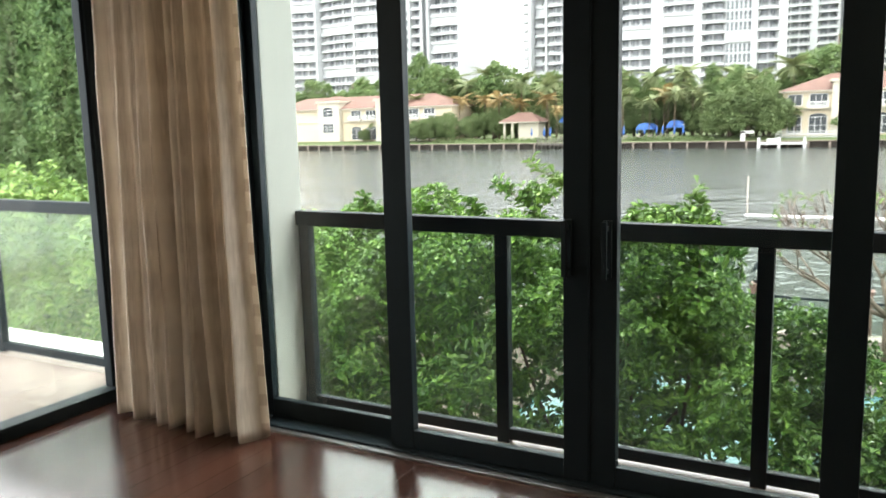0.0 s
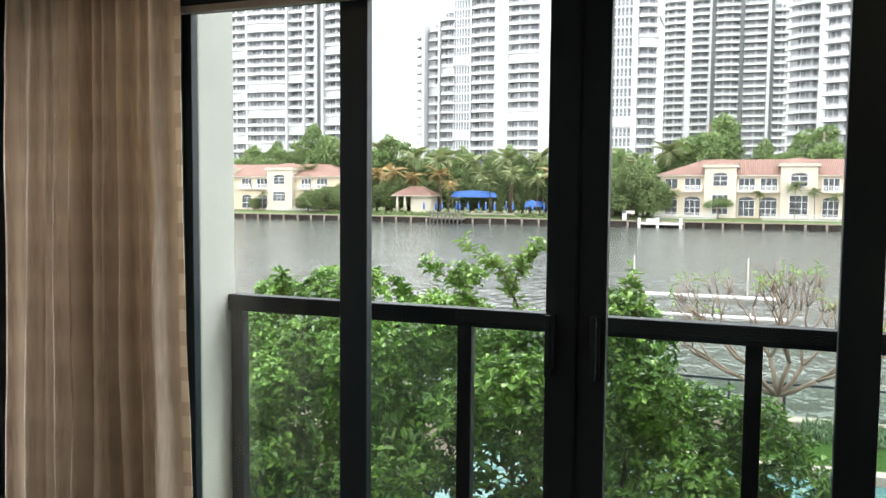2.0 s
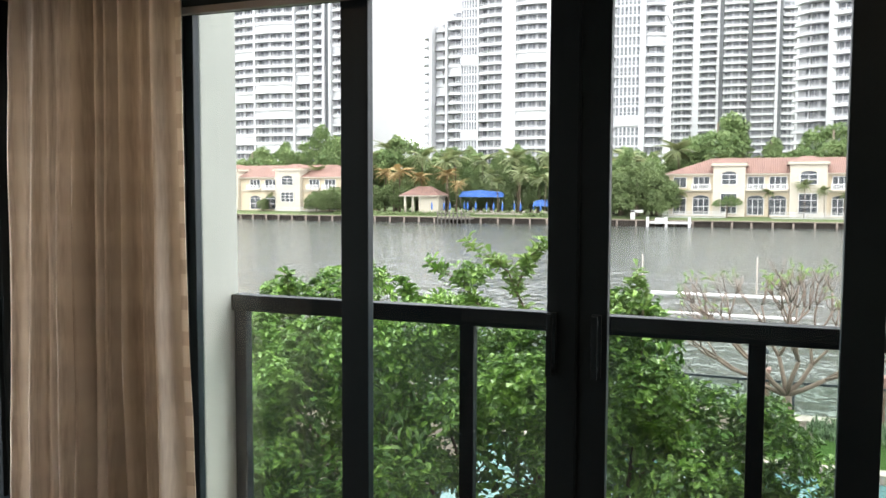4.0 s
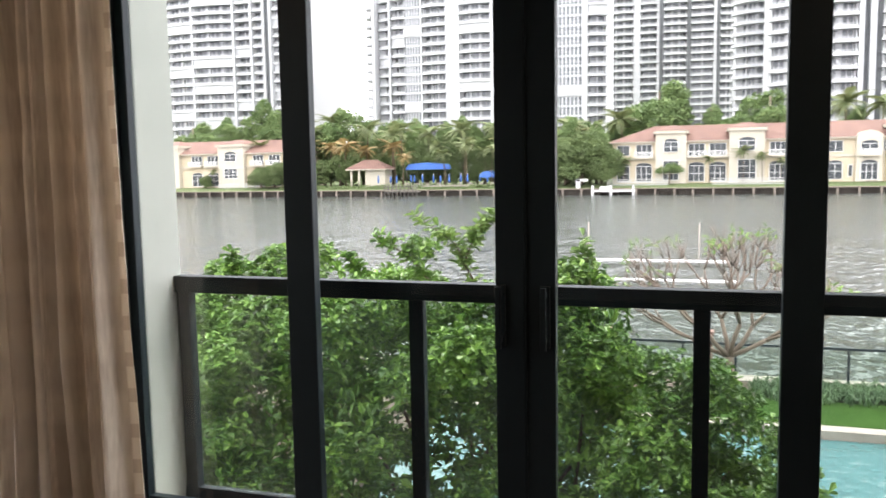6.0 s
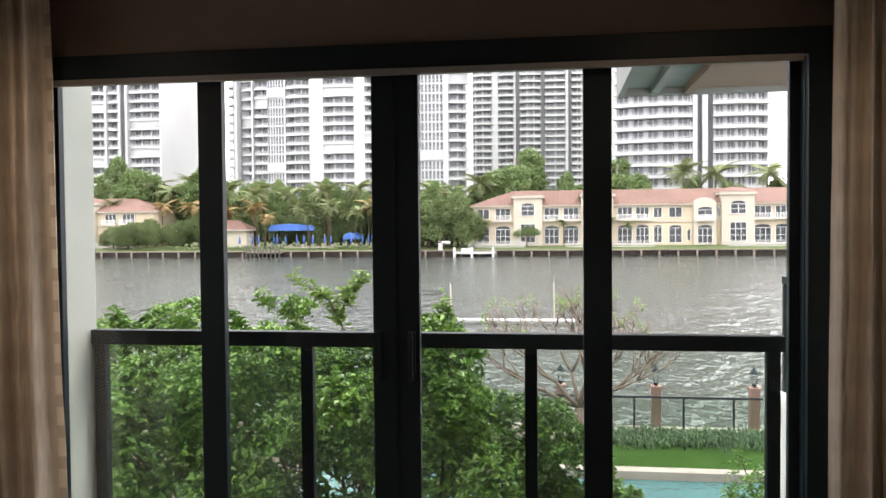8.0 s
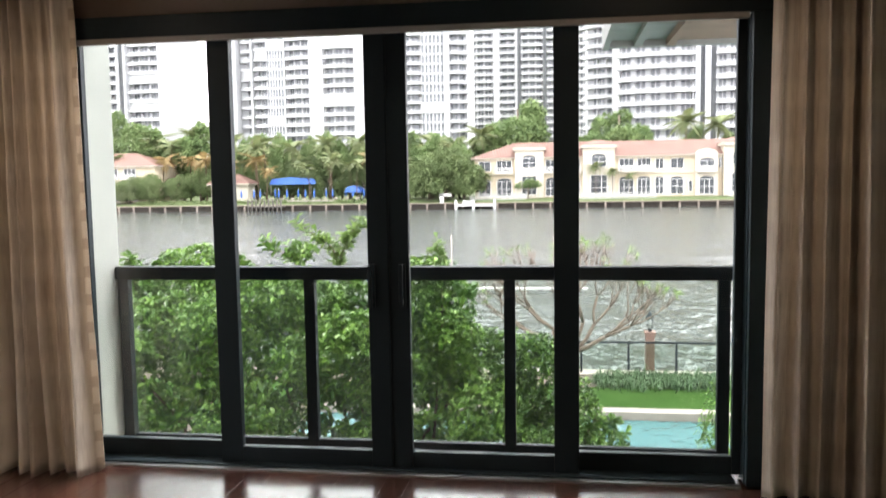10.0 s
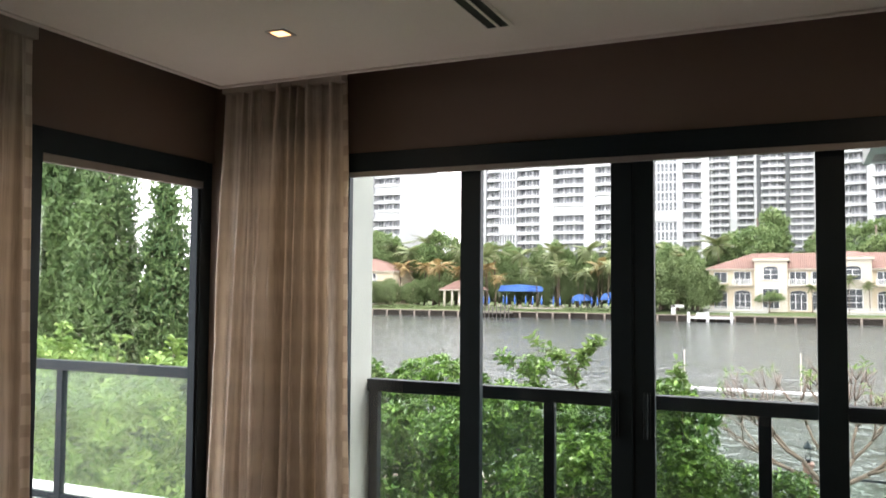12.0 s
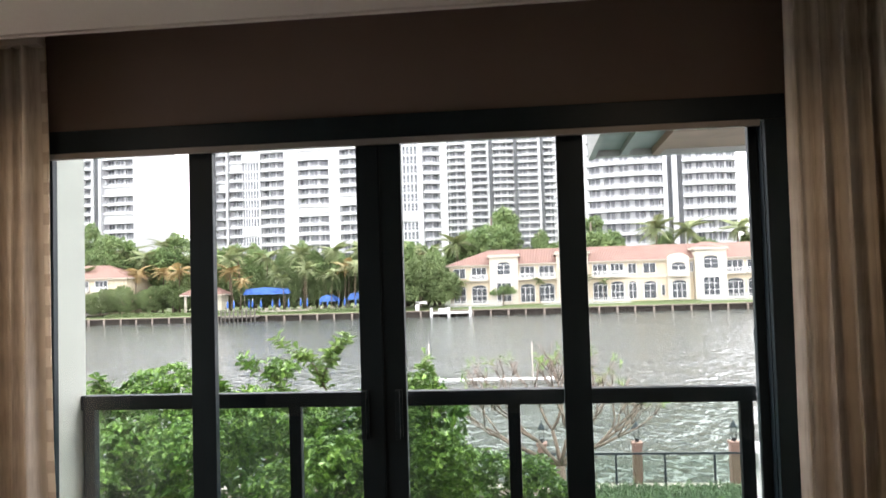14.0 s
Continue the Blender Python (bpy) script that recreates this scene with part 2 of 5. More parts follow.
def boxes(*specs, bevel=0.0):
    bm = bmesh.new()
    for s in specs:
        box(bm, *s, bevel=bevel)
    return bm


def prism(bm, outline, y0, y1, slot=0):
    """An outline in x and z, swept from y0 to y1."""
    a = [bm.verts.new((x, y0, z)) for x, z in outline]
    b = [bm.verts.new((x, y1, z)) for x, z in outline]
    k = len(outline)
    fs = [bm.faces.new(a), bm.faces.new(b[::-1])]
    fs += [bm.faces.new((a[i], b[i], b[(i + 1) % k], a[(i + 1) % k])) for i in range(k)]
    for f in fs:
        f.material_index = slot
    bmesh.ops.recalc_face_normals(bm, faces=fs)
    return bm


def tube(bm, pts, radii, sides=7, slot=0):
    """A tapered limb along points."""
    rings = []
    for i, p in enumerate(pts):
        p = Vector(p)
        d = (Vector(pts[min(i + 1, len(pts) - 1)]) - Vector(pts[max(i - 1, 0)])).normalized()
        u = d.cross(Vector((0.3, 0.9, 0.2))).normalized()
        w = d.cross(u)
        rings.append([bm.verts.new(p + radii[i] * (math.cos(a) * u + math.sin(a) * w)) for a in (2 * math.pi * k / sides for k in range(sides))])
    for r, s in zip(rings, rings[1:]):
        for k in range(sides):
            f = bm.faces.new((r[k], r[(k + 1) % sides], s[(k + 1) % sides], s[k]))
            f.smooth, f.material_index = True, slot
    for r, flip in ((rings[0], 1), (rings[-1], 0)):
        f = bm.faces.new(r[::-1] if flip else r)
        f.material_index = slot
    return bm


def raw_mesh(name, verts, faces, mats, smooth=False):
    me = bpy.data.meshes.new(name)
    me.from_pydata(verts if isinstance(verts, list) else verts.tolist(), [], faces if isinstance(faces, list) else faces.tolist())
    for m in (mats if isinstance(mats, (list, tuple)) else [mats]):
        me.materials.append(m)
    if smooth:
        me.shade_smooth()
    me.update()
    return me

# ---- the room ----
FX0, FX1 = -2.75, 3.05          # inside faces of the side walls
FY0 = -6.6                      # rear wall
CEIL = 2.97
JL, JR = -1.67, 1.955           # clear opening of the sliding doors
HEAD = 2.40

floor = tagged(part("floor", boxes((FX0 - 0.1, FX1 + 0.1, FY0 - 0.1, 0.20, -0.25, -0.012)), M["floor"]), "dark glossy cherry wood plank floor of the room", "floor", kind="structure")

wn_ = tagged(part("wall_north", boxes(
    (JR + 0.15, FX1 + 0.2, 0.0, 0.12, -0.1, 3.3),
    (FX0 - 0.1, JL - 0.10, 0.06, 0.12, -0.1, 3.3),
    (JL - 0.10, JR + 0.15, 0.0, 0.12, 2.545, 3.3)), M["taupe"]), "taupe fabric-like wall above and beside the sliding doors", "wall", kind="structure")
# east and south walls are unseen; they close the room and bounce light
tagged(part("wall_east", boxes((FX1, FX1 + 0.2, FY0 - 0.2, 0.0, -0.1, 3.3)), M["inner_wall"]), "plain beige side wall of the room", "wall", kind="structure")
tagged(part("wall_south", boxes((FX0 - 0.2, FX1, FY0 - 0.2, FY0, -0.1, 3.3)), M["inner_wall"]), "plain beige rear wall of the room", "wall", kind="structure")
LW0, LW1 = -1.33, -0.075         # glass of the side window along y
tagged(part("wall_west", boxes(
    (FX0 - 0.15, FX0, FY0, LW0 - 0.14, -0.1, 3.3),
    (FX0 - 0.15, FX0, LW0 - 0.14, 0.06, 2.56, 3.3)), M["taupe"]), "taupe wall above and beside the terrace window", "wall", kind="structure")

# ceiling with a curtain pocket along both window walls
PE_Y, PE_X = -0.30, -2.42
ceil = tagged(part("ceiling", boxes(
    (PE_X + 0.05, FX1, FY0, PE_Y - 0.05, CEIL, CEIL + 0.12),
    (PE_X, FX1, PE_Y - 0.036, PE_Y, CEIL - 0.004, CEIL + 0.12),
    (PE_X, PE_X + 0.036, FY0, PE_Y - 0.036, CEIL - 0.004, CEIL + 0.12),
    (PE_X + 0.02, FX1, FY0, PE_Y - 0.02, CEIL + 0.12, CEIL + 0.14),
    (FX0 - 0.2, FX1 + 0.2, FY0 - 0.2, 0.12, 3.3, 3.45)), M["ceiling"]), "pale painted ceiling with a shadow gap and curtain pocket", "ceiling", kind="structure")


def ring_frame(x0, x1, z0, z1, w, y0, y1, bottom=None, bevel=0.004):
    b = w if bottom is None else bottom
    return boxes((x0, x0 + w, y0, y1, z0, z1), (x1 - w, x1, y0, y1, z0, z1),
                 (x0 + w, x1 - w, y0 + 0.002, y1 - 0.002, z0, z0 + b), (x0 + w, x1 - w, y0 + 0.002, y1 - 0.002, z1 - w, z1), bevel=bevel)


def pane(name, x0, x1, y, z0, z1, parent, m="glass", thick=0.006):
    p = part(name, boxes((x0, x1, y, y + thick, z0, z1)), M[m], parent, "clear glass pane")
    p.visible_shadow = False
    return p


door = thing("door_1", "black aluminium four-panel sliding glass balcony doors, closed", "sliding door", kind="structure")
part("head_frame", boxes((JL - 0.11, JR + 0.15, -0.045, -0.002, 2.425, 2.545), (JL - 0.11, JR + 0.15, -0.002, 0.14, 2.47, 2.545), bevel=0.006), M["frame"], door)
part("head_trim", boxes((JL - 0.02, JR + 0.03, -0.052, -0.020, 2.394, 2.424), bevel=0.003), M["shade_bar"], door, "thin grey shade bar under the head")
part("left_jamb", boxes((JL - 0.11, JL - 0.046, -0.01, 0.14, 0.0, 2.425), bevel=0.004), M["frame"], door)
part("right_jamb", boxes((JR + 0.046, JR + 0.05, 0.0, 0.14, 0.0, 2.425), (JR + 0.05, JR + 0.15, -0.045, 0.14, 0.0, 2.425), bevel=0.004), M["frame"], door)
part("threshold", boxes((JL, JR, -0.035, 0.14, -0.012, 0.022), bevel=0.004), M["frame"], door)
part("threshold_strip", boxes((JL - 0.02, JR + 0.02, -0.075, -0.037, -0.012, 0.010), bevel=0.002), M["steel"], door, "worn metal floor strip")
# outer panels run in the rear track, inner panels in the front one
for nm, x0, x1, y, st in (("fixed_panel", JL - 0.045, -0.80, 0.065, 0.045), ("fixed_panel", 1.09, JR + 0.045, 0.065, 0.045)):
    p = part(nm, ring_frame(x0 + 0.001, x1 - 0.001, 0.023, 2.468, st, y, y + 0.045, 0.10), M["frame"], door)
    pane("pane", x0 + st - 0.01, x1 - st + 0.01, y + 0.02, 0.115, 2.43, p)
for nm, x0, x1, hx in (("sliding_panel", -0.876, 0.122, 0.03), ("sliding_panel", 0.126, 1.151, 0.20)):
    y = 0.0
    wl_, wr_ = (0.126, 0.114) if hx < 0.1 else (0.112, 0.132)
    p = part(nm, boxes((x0, x0 + wl_, y, y + 0.05, 0.023, 2.46), (x1 - wr_, x1, y, y + 0.05, 0.023, 2.46),
                       (x0 + wl_, x1 - wr_, y + 0.003, y + 0.047, 0.023, 0.115), (x0 + wl_, x1 - wr_, y + 0.003, y + 0.047, 2.405, 2.46), bevel=0.004), M["frame"], door)
    pane("pane", x0 + wl_ - 0.01, x1 - wr_ + 0.01, y + 0.02, 0.105, 2.41, p)
    part("handle", boxes((hx - 0.018, hx + 0.018, -0.012, 0.002, 0.93, 1.165), (hx - 0.008, hx + 0.008, -0.046, -0.012, 0.95, 0.97),
                         (hx - 0.008, hx + 0.008, -0.046, -0.012, 1.125, 1.145), (hx - 0.011, hx + 0.011, -0.058, -0.044, 0.93, 1.165), bevel=0.003), M["frame"], p, "black pull handle")
part("weather_strip", boxes((0.118, 0.130, -0.006, 0.004, 0.03, 2.40), bevel=0.002), M["rail"], door, "grey meeting strip")

# terrace window in the west wall
win = thing("window_1", "black framed full-height terrace window, shut", "window", kind="structure")


def wbox(y0, y1, x0, x1, z0, z1):
    return (x0, x1, y0, y1, z0, z1)


part("window_frame", boxes(wbox(LW0 - 0.14, LW0, FX0 - 0.10, FX0 + 0.02, 0.0, 2.56), wbox(LW1 + 0.025, 0.055, FX0 - 0.10, FX0 - 0.012, 0.0, 2.56),
                           wbox(LW0, LW1 + 0.03, FX0 - 0.10, FX0 + 0.018, 0.0, 0.075), wbox(LW0, LW1 + 0.03, FX0 - 0.10, FX0 + 0.018, 2.42, 2.56), bevel=0.004), M["frame"], win)
part("inner_stop", boxes(wbox(LW1, LW1 + 0.025, FX0 - 0.08, FX0 - 0.02, 0.075, 2.42), bevel=0.003), M["rail"], win, "grey glazing stop")
part("shade_bar", boxes(wbox(LW0, LW1, FX0 - 0.02, FX0 + 0.024, 2.372, 2.418), bevel=0.003), M["shade_bar"], win, "grey shade bottom bar")
pw = part("pane", boxes(wbox(LW0 - 0.01, LW1 + 0.01, FX0 - 0.06, FX0 - 0.054, 0.07, 2.43)), M["glass"], win, "clear glass pane")
pw.visible_shadow = False
tagged(part("baseboard", boxes((FX1 - 0.015, FX1, FY0, -0.01, 0.0, 0.11), bevel=0.003), M["white_plain"]), "white painted baseboard", "baseboard", kind="structure")

# ---- facade and balconies ----
tagged(part("pillar_west", boxes((-3.01, -1.695, 0.145, 0.425, -4.2, 3.6), bevel=0.01), M["pier_wall"]), "pale sage-white stucco pier between balcony and terrace", "pillar", kind="structure")
tagged(part("pillar_east", boxes((2.07, 2.6, 0.145, 0.49, -4.2, 3.6), bevel=0.01), M["white_wall"]), "white stucco pier beside the balcony", "pillar", kind="structure")
tagged(part("balcony_slab", boxes((-1.695, 2.07, 0.145, 0.50, -0.25, -0.03), bevel=0.008), M["pale_slab"]), "narrow pale stone balcony slab outside the doors", "balcony", kind="structure")
tagged(part("facade_wall", boxes((-3.12, 6, 0.30, 0.42, -4.2, -0.255)), M["white_wall"]), "white stucco facade under the balcony", "wall", kind="structure")
tagged(part("facade_top", boxes((-3.12, 6, 0.145, 0.42, 3.45, 4.0)), M["white_wall"]), "white stucco facade over the doors", "wall", kind="structure")


def balustrade(name, x0, x1, posts, label):
    r = thing(name, label, "railing", "balcony railings")
    part("top_rail", boxes((x0, x1, 0.365, 0.435, 1.028, 1.108), bevel=0.004), M["rail"], r)
    part("bottom_rail", boxes((x0 + 0.02, x1 - 0.02, 0.378, 0.422, -0.012, 0.045), bevel=0.003), M["rail"], r)
    for a in posts:
        part("post", boxes((a - 0.033, a + 0.033, 0.372, 0.428, -0.03, 1.028), bevel=0.004), M["rail"], r)
    for a, b in zip(posts, posts[1:]):
        p = part("pane", boxes((a + 0.036, b - 0.036, 0.396, 0.404, 0.047, 1.026)), M["rail_glass"], r, "rain-specked glass infill with painted haze")
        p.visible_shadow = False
    return r


balustrade("balcony_railing", -1.716, 2.02, (-1.652, -0.449, 0.759, 1.968), "charcoal metal balcony railing with rain-specked glass")
balustrade("balcony_railing", -8.38, -3.01, (-8.3, -7.35, -6.4, -5.47, -4.54, -3.05), "charcoal metal terrace railing with rain-specked glass")
terrace = tagged(part("terrace_floor", boxes((-8.4, -2.9, -5.0, 0.5, -0.25, -0.045)), M["stone"]), "wet cream marble tiled terrace floor", "terrace", kind="structure")
tagged(part("terrace_curb", boxes((-8.38, -3.01, 0.44, 0.85, -0.30, -0.022), bevel=0.008), M["white_plain"]), "white ledge outside the terrace railing", "kerb", kind="structure")

# ---- garden, pool and bay ----
GZ, WZ = -4.0, -4.6
tagged(part("ground", boxes((-40, 2.0, 0.42, 15.3, -5.4, GZ - 0.5), (-40, -5.0, 0.42, 15.3, GZ - 0.5, GZ), (-5.0, 14, 0.42, 3.2, GZ - 0.5, GZ), (14, 40, 0.42, 15.3, GZ - 0.5, GZ),
                            (-40, 40, 15.3, 18.7, -6, GZ - 0.02)), M["soil"]), "dark garden soil round the pool", "ground", kind="structure")
tagged(part("lawn", boxes((-40, 40, 15.30, 17.2, GZ - 0.01, GZ + 0.03), bevel=0.01), M["grass"]), "narrow clipped green lawn behind the pool", "lawn", kind="structure")
tagged(part("pool_coping", boxes((-5.0, 14, 14.92, 15.296, GZ - 0.45, GZ + 0.04), (-5.0, 14, 3.2, 3.6, GZ - 0.45, GZ + 0.04), bevel=0.01), M["coping"]), "pale stone pool coping", "coping", kind="structure")
tagged(part("water_pool", boxes((-5.0, 14, 3.6, 14.92, GZ - 0.4, GZ - 0.15)), M["pool"]), "turquoise swimming pool water", "pool", kind="structure")
tagged(part("seawall_near", boxes((-60, 60, 18.7, 19.35, -6, GZ + 0.02), bevel=0.02), M["coping"]), "pale stone seawall cap", "seawall", kind="structure")
bay = tagged(part("water", boxes((-900, 900, 19.3, 165.5, -7, WZ)), M["bay"]), "grey rippled bay water under an overcast sky", "water", kind="structure")
bank = bmesh.new()
prism(bank, [(166.0, -7), (4000, -7), (4000, -2.6), (172.5, -2.6), (166.0, -3.34)], -1500, 1500)
bmesh.ops.transform(bank, matrix=Matrix(((0, 1, 0, 0), (1, 0, 0, 0), (0, 0, 1, 0), (0, 0, 0, 1))), verts=bank.verts)
bmesh.ops.recalc_face_normals(bank, faces=bank.faces)
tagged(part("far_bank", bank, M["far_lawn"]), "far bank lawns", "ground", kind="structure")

# ---- far bank: seawall, houses, towers ----
M["tower_white"] = mottled("tower_white_paint", (0.415, 0.42, 0.43), (0.475, 0.48, 0.49), 0.08, 0.8, 1.0, 0.02)
M["tower_grey"] = mottled("tower_grey_joint", (0.065, 0.07, 0.075), (0.11, 0.115, 0.12), 0.1, 0.8, 1.0, 0.02)
M["cream"] = mottled("cream_stucco", (0.48, 0.40, 0.28), (0.56, 0.48, 0.36), 0.15, 0.85, 2.0, 0.1)
M["pale_cream"] = mottled("pale_cream_stucco", (0.43, 0.39, 0.315), (0.49, 0.45, 0.37), 0.15, 0.85, 2.0, 0.1)
M["blue"] = mottled("blue_canvas", (0.03, 0.10, 0.34), (0.05, 0.14, 0.42), 0.4, 0.7, 3.0, 0.1)
M["pile"] = mottled("tarred_timber", (0.05, 0.045, 0.04), (0.11, 0.10, 0.085), 0.8, 0.9, 5.0, 0.3)
M["planking"] = mottled("weathered_deck", (0.24, 0.21, 0.18), (0.36, 0.32, 0.28), 0.8, 0.85, 6.0, 0.3)


def roof_tile():
    m, n, l, b = material("terracotta_tile", (0.36, 0.15, 0.09), 0.85)
    v = coords(n, l, (1, 1, 1))
    w = n.new("ShaderNodeTexWave")
    w.inputs["Scale"].default_value, w.inputs["Distortion"].default_value = 0.9, 0.4
    l.new(v, w.inputs["Vector"])
    col = ramp_of(n, l, noise_of(n, l, v, 0.5, 6), [(0.3, (0.125, 0.070, 0.055)), (0.55, (0.175, 0.098, 0.075)), (0.8, (0.23, 0.135, 0.105))])
    l.new(col, b.inputs["Base Color"])
    bump_of(n, l, b, w.outputs["Fac"], 0.8, 0.12)
    return m


M["tile"] = roof_tile()
M["wet_concrete"] = mottled("dark_wet_sheet_piling", (0.014, 0.012, 0.010), (0.045, 0.038, 0.031), 0.5, 0.9, 6, 0.4, 0.2)
M["wall_cap"] = mottled("weathered_wall_cap", (0.13, 0.105, 0.085), (0.20, 0.165, 0.135), 0.3, 0.9, 5, 0.3)
M["house_glass"] = mottled("house_glass", (0.025, 0.03, 0.034), (0.06, 0.068, 0.075), 0.2, 0.25, 0.5, 0.02, 0.3)
tagged(part("seawall_far", boxes((-700, 700, 165.45, 166.05, -6, -3.52)), M["wet_concrete"]), "dark wet seawall on the far bank", "seawall", kind="structure")
tagged(part("trim", boxes((-700, 700, 165.1, 166.3, -3.52, -3.31)), M["wall_cap"]), "weathered brown cap of the far seawall", "seawall cap", kind="structure")
pile_me = mesh_of("pile", tube(bmesh.new(), [(0, 0, -1.5), (0, 0, 0), (0, 0, 1.2)], [0.24, 0.23, 0.22], 8), M["wall_cap"])
for i in range(62):
    p = tagged(part("seawall_pile", pile_me, None), "weathered pale brown pile against the far seawall", "pile", "far seawall piles")
    p.location = (-130 + 3.7 * i + random.uniform(-0.15, 0.15), 165.05, -4.75 + random.uniform(-0.1, 0.1))


def arc(p0, p1, bulge, s):
    """A point and the outward way on a plan curve that swells towards the water."""
    a, b = Vector(p0), Vector(p1)
    d = (b - a).normalized()
    nrm = Vector((d.y, -d.x))
    q = a + (b - a) * s + nrm * bulge * 4 * s * (1 - s)
    t = ((b - a) + nrm * bulge * 4 * (1 - 2 * s)).normalized()
    return q, Vector((t.y, -t.x))


def strip(bm, p0, p1, bulge, s0, s1, out0, out1, z0, z1, seg=5, slot=0):
    ring = []
    for k in range(seg + 1):
        q, o = arc(p0, p1, bulge, s0 + (s1 - s0) * k / seg)
        ring.append([bm.verts.new((*(q + o * d), z)) for d, z in ((out0, z0), (out1, z0), (out1, z1), (out0, z1))])
    fs = [bm.faces.new(ring[0][::-1]), bm.faces.new(ring[-1])]
    for a, b in zip(ring, ring[1:]):
        fs += [bm.faces.new((a[i], a[(i + 1) % 4], b[(i + 1) % 4], b[i])) for i in range(4)]
    for f in fs:
        f.material_index = slot
    bmesh.ops.recalc_face_normals(bm, faces=fs)


def tower_column(tower, p0, p1, z0, storeys, h, bulge=0.0, style="balcony", out=1.5, bays=3, blanks=()):
    """One vertical run of storeys: glass behind, a slab with its parapet in front of each."""
    bal, bnd, blk = bmesh.new(), bmesh.new(), bmesh.new()
    seg = 6 if bulge else 1
    if style == "balcony":
        strip(bal, p0, p1, bulge, 0, 1, -1.4, out, 0, 0.56, seg)
        strip(bal, p0, p1, bulge, 0.02, 0.98, out - 0.18, out - 0.08, 0.56, 0.92, seg)
        strip(bal, p0, p1, bulge, 0.02, 0.98, out - 0.2, out - 0.05, 1.22, 1.36, seg)
        for k in range(4 * bays + 1):
            s = 0.02 + 0.96 * k / (4 * bays)
            strip(bal, p0, p1, bulge, max(s - 0.004, 0), min(s + 0.004, 1), out - 0.17, out - 0.09, 0.72, 1.24, 1)
        strip(bnd, p0, p1, bulge, 0, 1, -1.45, -1.25, 0.42, h, seg, 1)
        for k in range(bays + 1):
            s = k / bays
            strip(bnd, p0, p1, bulge, max(s - 0.025, 0), min(s + 0.025, 1), -1.3, -0.1 if k in (0, bays) else -0.7, 0.42, h, 1, 0)
        for k in range(3 * bays):
            s = (k + 0.5) / (3 * bays)
            strip(bnd, p0, p1, bulge, s - 0.006, s + 0.006, -1.28, -1.12, 0.42, h, 1, 0)
    else:
        strip(bal, p0, p1, bulge, 0, 1, -0.4, 0.35, 0, 0.62, seg)
        strip(bnd, p0, p1, bulge, 0, 1, -0.4, 0.0, 0.62, h, seg, 1)
        for k in range(2 * bays + 1):
            s = k / (2 * bays)
            strip(bnd, p0, p1, bulge, max(s - 0.03, 0), min(s + 0.03, 1), -0.1, 0.28, 0.62, h, 1, 0)
        strip(bnd, p0, p1, bulge, 0, 1, -0.05, 0.15, 1.5, 1.62, seg, 0)
    strip(blk, p0, p1, bulge, 0, 1, -1.0, out * 0.6, 0.4, h, seg)
    bal_me, bnd_me = mesh_of("balcony", bal, M["tower_white"]), mesh_of("window_band", bnd, [M["tower_white"], M["far_glass"]])
    blk_me = mesh_of("blank_panel", blk, M["tower_white"])
    for i in range(storeys):
        z = z0 + i * h
        for nm, me in (("balcony", bal_me), ("blank_panel" if i in blanks else "window_band", blk_me if i in blanks else bnd_me)):
            part(nm, me, None, tower).location = (0, 0, z)


def pier(tower, x0, x1, y0, y1, z1, m="tower_white", name="pier"):
    part(name, boxes((x0, x1, y0, y1, -3, z1)), M[m], tower)


def tower(label, core, top):
    t = thing("apartment_tower", label, "tower", "towers across the bay", at=(core[0], core[2], -3))
    part("core", boxes((core[0], core[1], core[2], core[3], -3, top)), M["tower_white"], t)
    return t


t1 = tower("white stepped apartment tower with rows of balconies and blank wall bands", (-215, -133.5, 262.5, 290), 120)
for p0, p1, style, b, blanks in (((-214, 258), (-196, 262), "balcony", 3, (9, 15)), ((-195, 262), (-178, 259), "balcony", 3, (7, 12, 17)), ((-177.5, 259), (-161.2, 261), "balcony", 3, (6, 10, 13, 20)),
                                 ((-161, 261), (-154, 261), "balcony", 2, (8, 14)), ((-153.6, 261), (-148.6, 261), "balcony", 2, ()), ((-145.8, 261.5), (-134.1, 261), "balcony", 3, (12, 9, 17))):
    tower_column(t1, p0, p1, -2, 36, 3.17, 0.9 if b == 3 else 0.3, style, 1.4, b, blanks)
pier(t1, -148.5, -147.0, 259.6, 263, 118, "tower_grey", "dark_joint")
for a in (-196.0, -178.2, -161.6, -154.3, -149.2, -146.6, -134.0):
    pier(t1, a, a + 0.75, 257.6 if a < -178 else 258.6, 263, 118)

t2 = tower("broad white apartment tower with glazed bays and white piers", (-111, -29, 268, 292), 61)
for p0, p1, style, b, top, blanks in (((-116.4, 280), (-113.0, 275.5), "balcony", 1, 20, ()), ((-112.6, 275), (-108.6, 270), "balcony", 1, 20, (11,)), ((-108, 269), (-102.8, 266), "balcony", 2, 20, (5, 12)), ((-102.2, 266), (-97.3, 264.6), "balcony", 2, 21, (14,)),
                              ((-97.1, 264.4), (-91.2, 264), "grid", 3, 24, (7, 15)), ((-90.6, 265), (-82.2, 264), "balcony", 3, 24, ()), ((-77.3, 264.4), (-66.6, 264.4), "balcony", 3, 24, (9, 15)),
                              ((-62.8, 264.4), (-53.2, 264.4), "balcony", 3, 26, (10, 17)), ((-50.8, 264.4), (-44.2, 264.4), "balcony", 2, 26, ()), ((-43.8, 264), (-36.2, 264.4), "grid", 3, 26, (8,)), ((-34.4, 265), (-28.8, 267), "balcony", 2, 26, (16,))):
    tower_column(t2, p0, p1, -2, top, 3.2, 0.8 if style == "balcony" else 0.4, style, 1.2, b, blanks)
